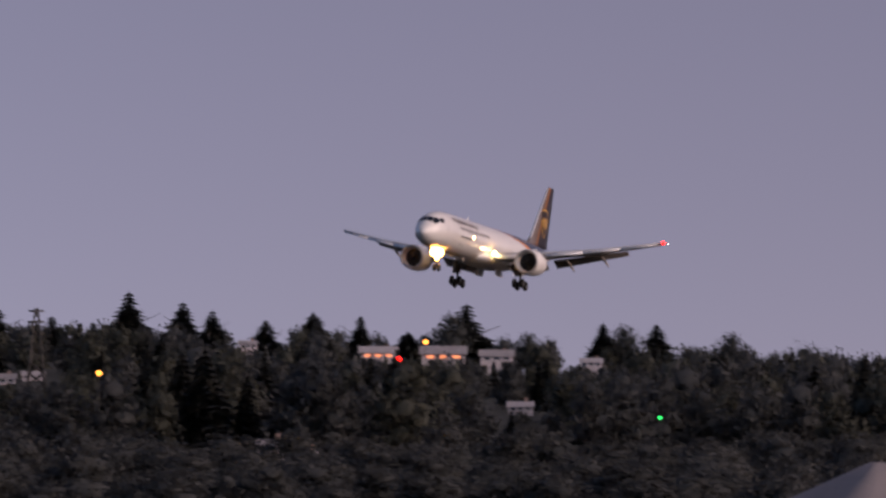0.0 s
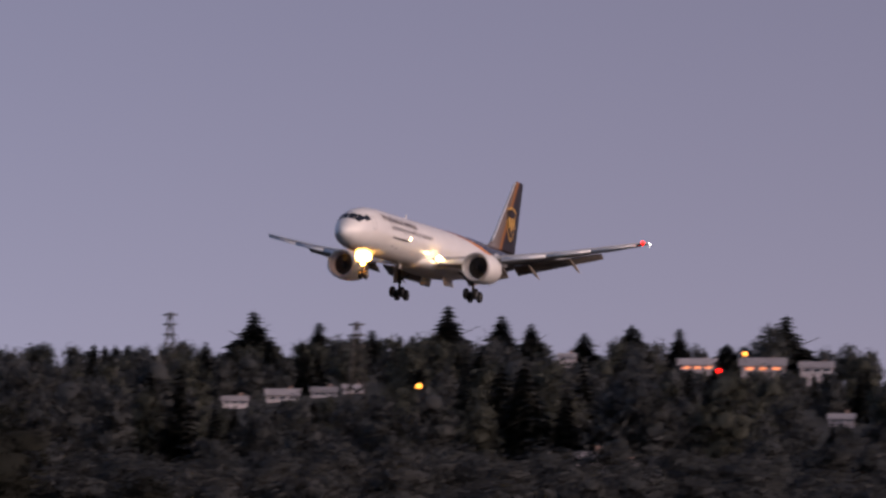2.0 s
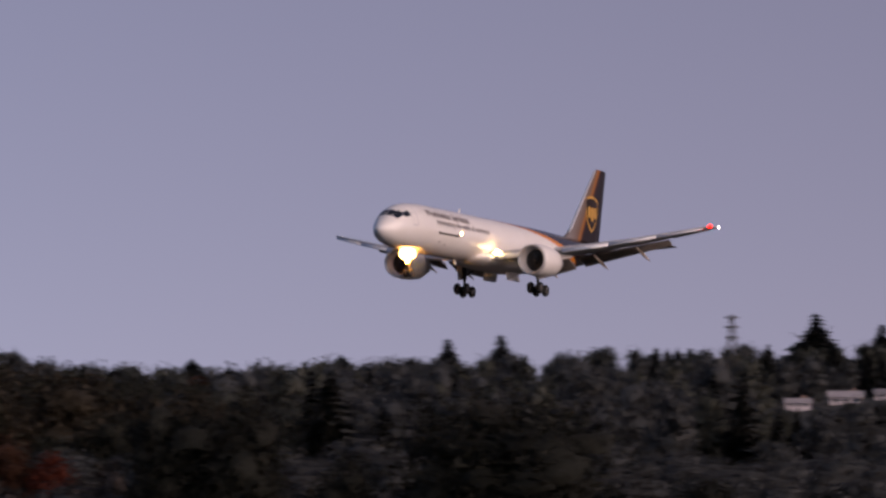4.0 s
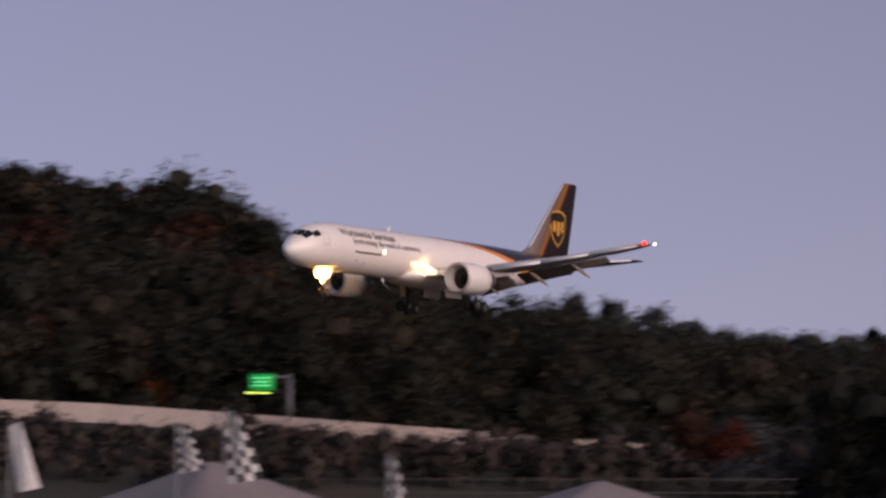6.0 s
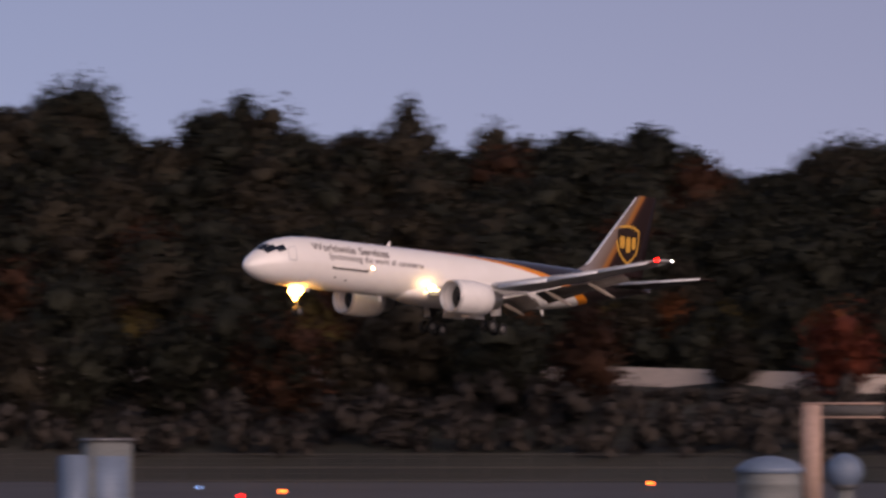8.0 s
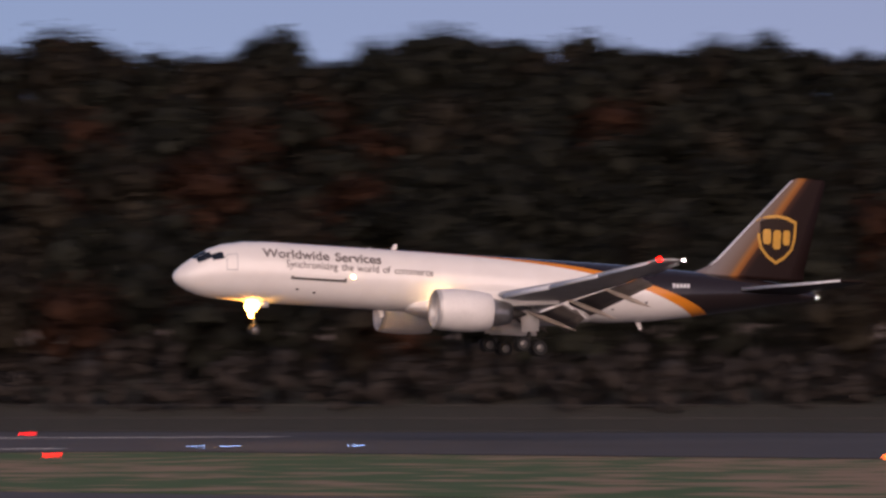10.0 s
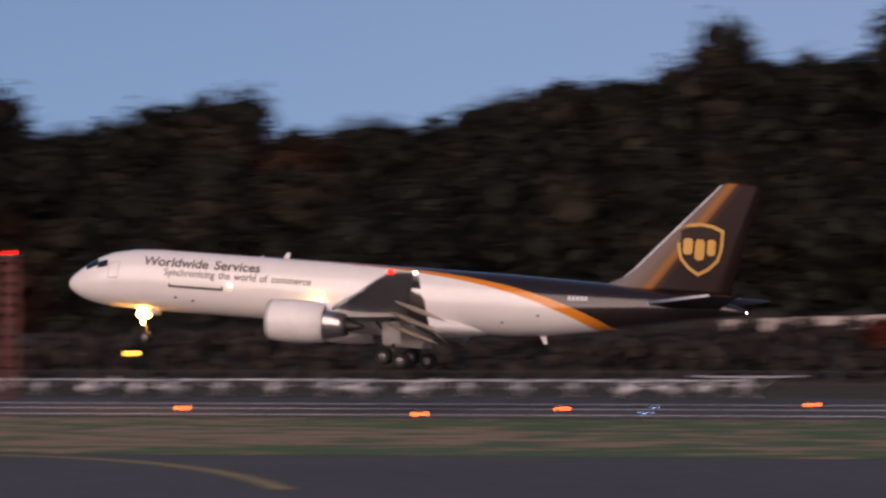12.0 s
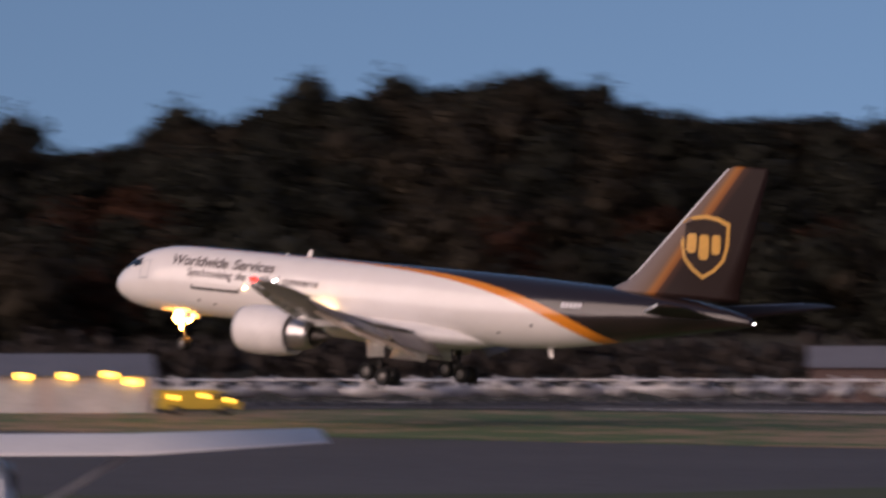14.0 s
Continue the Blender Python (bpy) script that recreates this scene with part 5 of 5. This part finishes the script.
def make_mast(beta, r, px):
    H = 4 + r * px / 6000
    m = thing("beacon_mast", "dark red lattice mast with a red lamp on top", "mast", facing(beta, r, 0))
    for x, y in ((-0.6, -0.6), (0.6, -0.6), (0.6, 0.6), (-0.6, 0.6)):
        part("leg", rod(bmesh.new(), (x, y, 0), (x * 0.8, y * 0.8, H - 0.3), 0.13, seg=6), MASTRED, m)
    bm = bmesh.new()
    for k in range(14):
        z0, z1 = H * k / 14, H * (k + 1) / 14
        for a, b in (((-0.6, -0.6), (0.6, -0.6)), ((0.6, -0.6), (0.6, 0.6)), ((0.6, 0.6), (-0.6, 0.6)), ((-0.6, 0.6), (-0.6, -0.6))):
            rod(bm, (*a, z0), (*b, z1), 0.07, seg=5)
            rod(bm, (*b, z0), (*a, z1), 0.07, seg=5)
    part("bracing", bm, MASTRED, m, smooth=False)
    part("platform", box(bmesh.new(), (1.5, 1.5, 0.15), (0, 0, H - 0.3)), GALV, m)
    part("lamp", ball(bmesh.new(), (0, 0, H), 0.19), REDLAMP, m, "glowing red lamp")


def make_van(beta, r, w, d, h, material, label, turn=0, lamps=(), z=0.02):
    v = thing("van", label, "van", facing(beta, r, z) @ Matrix.Rotation(turn, 4, "Z"))
    bm = bmesh.new()
    loft(bm, [[(-w / 2, y, 0.4), (w / 2, y, 0.4), (w / 2, y, h * 0.55), (w * 0.38, y, h * 0.62), (w * 0.24, y, h), (-w / 2, y, h)] for y in (-d / 2, d / 2)])
    part("body", bm, material, v, smooth=False)
    for x in (-w * 0.3, w * 0.32):
        for y in (-d / 2, d / 2):
            wheel(v, (x, y, 0.36), 0.36, 0.22)
    for y in (-d / 2 - 0.01, d / 2 + 0.01):
        part("window", box(bmesh.new(), (w * 0.14, 0.03, h * 0.24), (w * 0.24, y, h * 0.74)), GLASS, v)
    for x, z, mt in lamps:
        part("lamp", ball(bmesh.new(), (x, -d / 2 - 0.1, z), 0.16, 10), mt, v, "glowing lamp")


def airfield_lights():
    for b, px, mt in ((6.3, -131, ORANGELAMP), (-12.0, -112, ORANGELAMP), (-29.7, -96, ORANGELAMP), (-5.4, -95, ORANGELAMP), (-9.6, -102, ORANGELAMP), (-16.0, -101, ORANGELAMP), (9.5, -88, REDLAMP), (9.9, -125, REDLAMP), (24, -128, ORANGELAMP),
                      (42.2, -90, ORANGELAMP), (36.0, -104, ORANGELAMP), (35.3, -112, REDLAMP), (34.6, -97, BLUELAMP), (52.6, -76, ORANGELAMP), (-37.7, -70, ORANGELAMP), (-20.5, -186, BLUELAMP), (-45.5, -82, ORANGELAMP),
                      (5.5, -112, BLUELAMP), (5.9, -112, BLUELAMP), (12.3, -110, BLUELAMP), (12.9, -110, BLUELAMP), (15.0, -109, BLUELAMP), (-1.5, -110, BLUELAMP), (-8.2, -110, BLUELAMP), (-8.0, -100, BLUELAMP), (-26, -70, ORANGELAMP)):
        r = 3.55 * 6000 / -px
        name = {ORANGELAMP: "orange", REDLAMP: "red", BLUELAMP: "blue"}[mt]
        make_lamp("airfield_light", f"low {name} airfield edge light", b, r, 0.45, 0.045 if mt is BLUELAMP else 0.13, mt, 0.0)


def markings():
    for x0, x1, y0, y1, z in ((-420, 60, 244.2, 245.0, 0.06), (-420, 36, 203.0, 203.9, 0.06), (-330, 26, 224, 224.9, 0.06)):
        strip("trim_line", "white painted runway line", LINEWHITE, [(x0, y0), (x1, y0 + 0.2), (x1, y1 + 0.2), (x0, y1)], z, "marking")
    pts = [(-48 + 24 * u, 124 - 30 * u ** 2.2) for u in np.linspace(0, 1, 12)]
    bm = bmesh.new()
    loft(bm, [[(x - 0.25, y, 0.03), (x + 0.25, y + 0.5, 0.03), (x + 0.25, y + 0.5, 0.04), (x - 0.25, y, 0.04)] for x, y in pts])
    tagged(part("trim_curve", bm, LINEYELLOW, smooth=False), "faded yellow curved taxiway line", "marking", kind="structure")
    strip("trim_taxi", "pale worn taxiway line", LINEYELLOW, [(-42.5, 45.5), (-62, 71), (-61.4, 71.4), (-42.1, 45.8)], 0.03, "marking")


plant_hill()
plant_autumn()
plant_far_hill()
make_road()
make_sign()
make_gantry()
make_fence()
make_tent(49.85, 92, 3.6, 3.85, radians(35))
make_tent(56.4, 96, 3.0, 3.3, radians(20))
make_tent(87.4, 62, 3.6, 4.2, radians(30))
make_flag(49.35, 88, 4.75, 3.55, 0.62, 0.08)
make_flag(50.15, 87, 5.1, 3.3, 0.85, 0.12)
make_flag(52.9, 88, 3.95, 2.4, 0.5, 0.05)
make_flag(46.55, 90, 4.8, 3.05, 0.66, 0.22, False)
make_tank(44.2, 90, 3.38, 1.72)
make_ball_post(45.45, 92, 3.44, 1.0)
make_cabinet(32.9, 90, 3.75)
for b, px, w, h in HOUSES:
    make_house(b, px, w, h, 78.5 < b < 80.5)
make_pylon(70.1, 690, 306)
make_pylon(73.25, 560, 290)
far_lamp(79.8, 232, 0.5, SODIUM, "glowing orange street lamp on the far hill")
far_lamp(79.35, 202, 0.38, REDLAMP, "glowing red lamp among the far houses")
far_lamp(74.3, 176, 0.33, SODIUM, "glowing orange street lamp on the far hill")
far_lamp(83.75, 98, 0.2, GREENLAMP, "small green lamp among dark trees")
far_lamp(81.75, 62, 0.22, REDLAMP, "small red lamp among dark trees")
far_lamp(66.85, 18, 0.25, REDLAMP, "small red lamp among dark trees")
make_hangar(-27.95, 282, 26.3, 4.7, 14, ((-4.3, 2.25), (5.8, 2.15), (7.4, 2.2), (11.8, 2.25)), "long pale hangar with glowing yellow wall lamps")
make_hangar(-47.0, 240, 22, 4.2, 12, ((2.0, 2.6), (5.0, 2.6), (8.0, 2.7), (9.6, 2.2)), "pale hangar with glowing yellow wall lamps")
make_mast(-18.9, 280, 172)
make_van(-20.0, 268, 4.4, 1.9, 2.1, VANPINK, "pale pink-white van parked on the apron")
make_van(-43.6, 232, 5.5, 2.1, 1.7, YELLOWBODY, "yellow airfield truck with lit lamps", 0.1, ((-1.8, 1.2, YELLOWLAMP), (0.3, 1.3, YELLOWLAMP), (2.0, 1.0, YELLOWLAMP)))
make_lamp("apron_lamp", "yellow lamp on an apron pole", -16.85, 262, 3.8, 0.22, YELLOWLAMP, 0.0)
make_lamp("apron_lamp", "yellow lamp on an apron pole", -24.15, 274, 3.5, 0.34, YELLOWLAMP, 0.0)
make_lamp("apron_lamp", "yellow lamp on an apron pole", -31.35, 274, 3.75, 0.34, YELLOWLAMP, 0.0)
make_lamp("apron_lamp", "small pale green lamp on an apron pole", -25.65, 290, 4.0, 0.16, SIGNTEXT, 0.0)
make_hangar(-32.4, 291, 9, 4.9, 8, (), "small brown shed behind the apron", PILLARBROWN)
make_van(2.3, foot(2.3) + 50, 4.6, 2.0, 1.9, YELLOWBODY, "yellow van driving on the elevated road", 0.0, (), land(2.3, foot(2.3) + 50) + 0.05)
for b in (1.6, -5.0, 9.0):
    r = foot(b) + 39.2
    col = thing("column", "grey concrete column under the elevated road", "column", facing(b, r, 0), "columns under the road", "structure")
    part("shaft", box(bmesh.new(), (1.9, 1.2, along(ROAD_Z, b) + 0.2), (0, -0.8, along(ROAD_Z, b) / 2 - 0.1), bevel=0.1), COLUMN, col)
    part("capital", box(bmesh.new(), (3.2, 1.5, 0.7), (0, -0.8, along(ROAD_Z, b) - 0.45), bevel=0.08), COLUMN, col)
park_planes()
airfield_lights()
markings()


def motions():
    walk(airliner, [
        (0, pose(368.22, 59.59, 29.01, -3.50, -1.88, 171.73)),
        (0.5, pose(350.45, 65.50, 28.06, -3.79, -1.76, 172.50)),
        (1, pose(333.87, 71.47, 27.28, -3.66, -2.09, 173.65)),
        (1.5, pose(317.15, 77.42, 26.46, -3.45, -1.82, 174.22)),
        (2, pose(300.97, 83.50, 25.73, -2.71, -2.04, 175.00)),
        (2.5, pose(289.58, 91.09, 25.30, -1.73, -1.94, 176.08)),
        (3, pose(287.27, 101.34, 25.11, -0.84, -1.75, 176.85)),
        (3.5, pose(280.37, 111.06, 25.11, -0.47, -1.54, 177.49)),
        (4, pose(276.24, 122.67, 25.80, -0.61, -1.18, 178.30)),
        (4.5, pose(269.64, 136.01, 25.80, -0.84, -0.93, 179.71)),
        (5, pose(261.56, 150.47, 25.25, -1.06, -0.83, 181.26)),
        (5.5, pose(252.30, 165.07, 23.86, -1.14, -0.97, 182.50)),
        (5.8, pose(245.03, 172.58, 22.39, -1.05, -1.22, 182.89)),
        (6, pose(242.04, 178.84, 21.33, -0.81, -1.47, 183.02)),
        (6.2, pose(239.03, 184.48, 20.50, -0.92, -1.67, 183.38)),
        (6.5, pose(232.77, 192.43, 20.15, -0.65, -1.92, 184.02)),
        (7, pose(210.84, 197.15, 19.33, -1.13, -2.12, 183.97)),
        (7.5, pose(187.25, 201.82, 18.47, -1.16, -2.50, 184.15)),
        (8, pose(176.25, 219.42, 16.73, -0.98, -2.71, 184.58)),
        (8.5, pose(160.61, 230.10, 15.44, -0.86, -2.80, 183.74)),
        (9, pose(133.11, 231.04, 13.77, -0.66, -2.84, 182.71)),
        (9.5, pose(101.09, 227.14, 12.09, -0.39, -2.87, 181.74)),
        (10, pose(68.68, 221.82, 10.61, -0.10, -2.94, 181.03)),
        (10.5, pose(37.62, 219.90, 9.39, 0.11, -3.13, 180.85)),
        (11, pose(7.99, 221.13, 8.53, 0.18, -3.51, 179.83)),
        (11.5, pose(-21.11, 220.80, 7.84, 0.15, -3.93, 178.87)),
        (12, pose(-49.52, 220.59, 7.56, 0.15, -4.29, 178.06)),
        (12.5, pose(-77.10, 217.39, 7.27, -0.24, -4.45, 177.50)),
        (13, pose(-97.90, 190.78, 7.22, -0.47, -4.61, 178.73)),
        (13.5, pose(-117.43, 174.25, 7.18, -0.32, -4.67, 180.54)),
        (14, pose(-126.83, 149.72, 7.18, -0.83, -5.09, 181.63)),
    ])


motions()
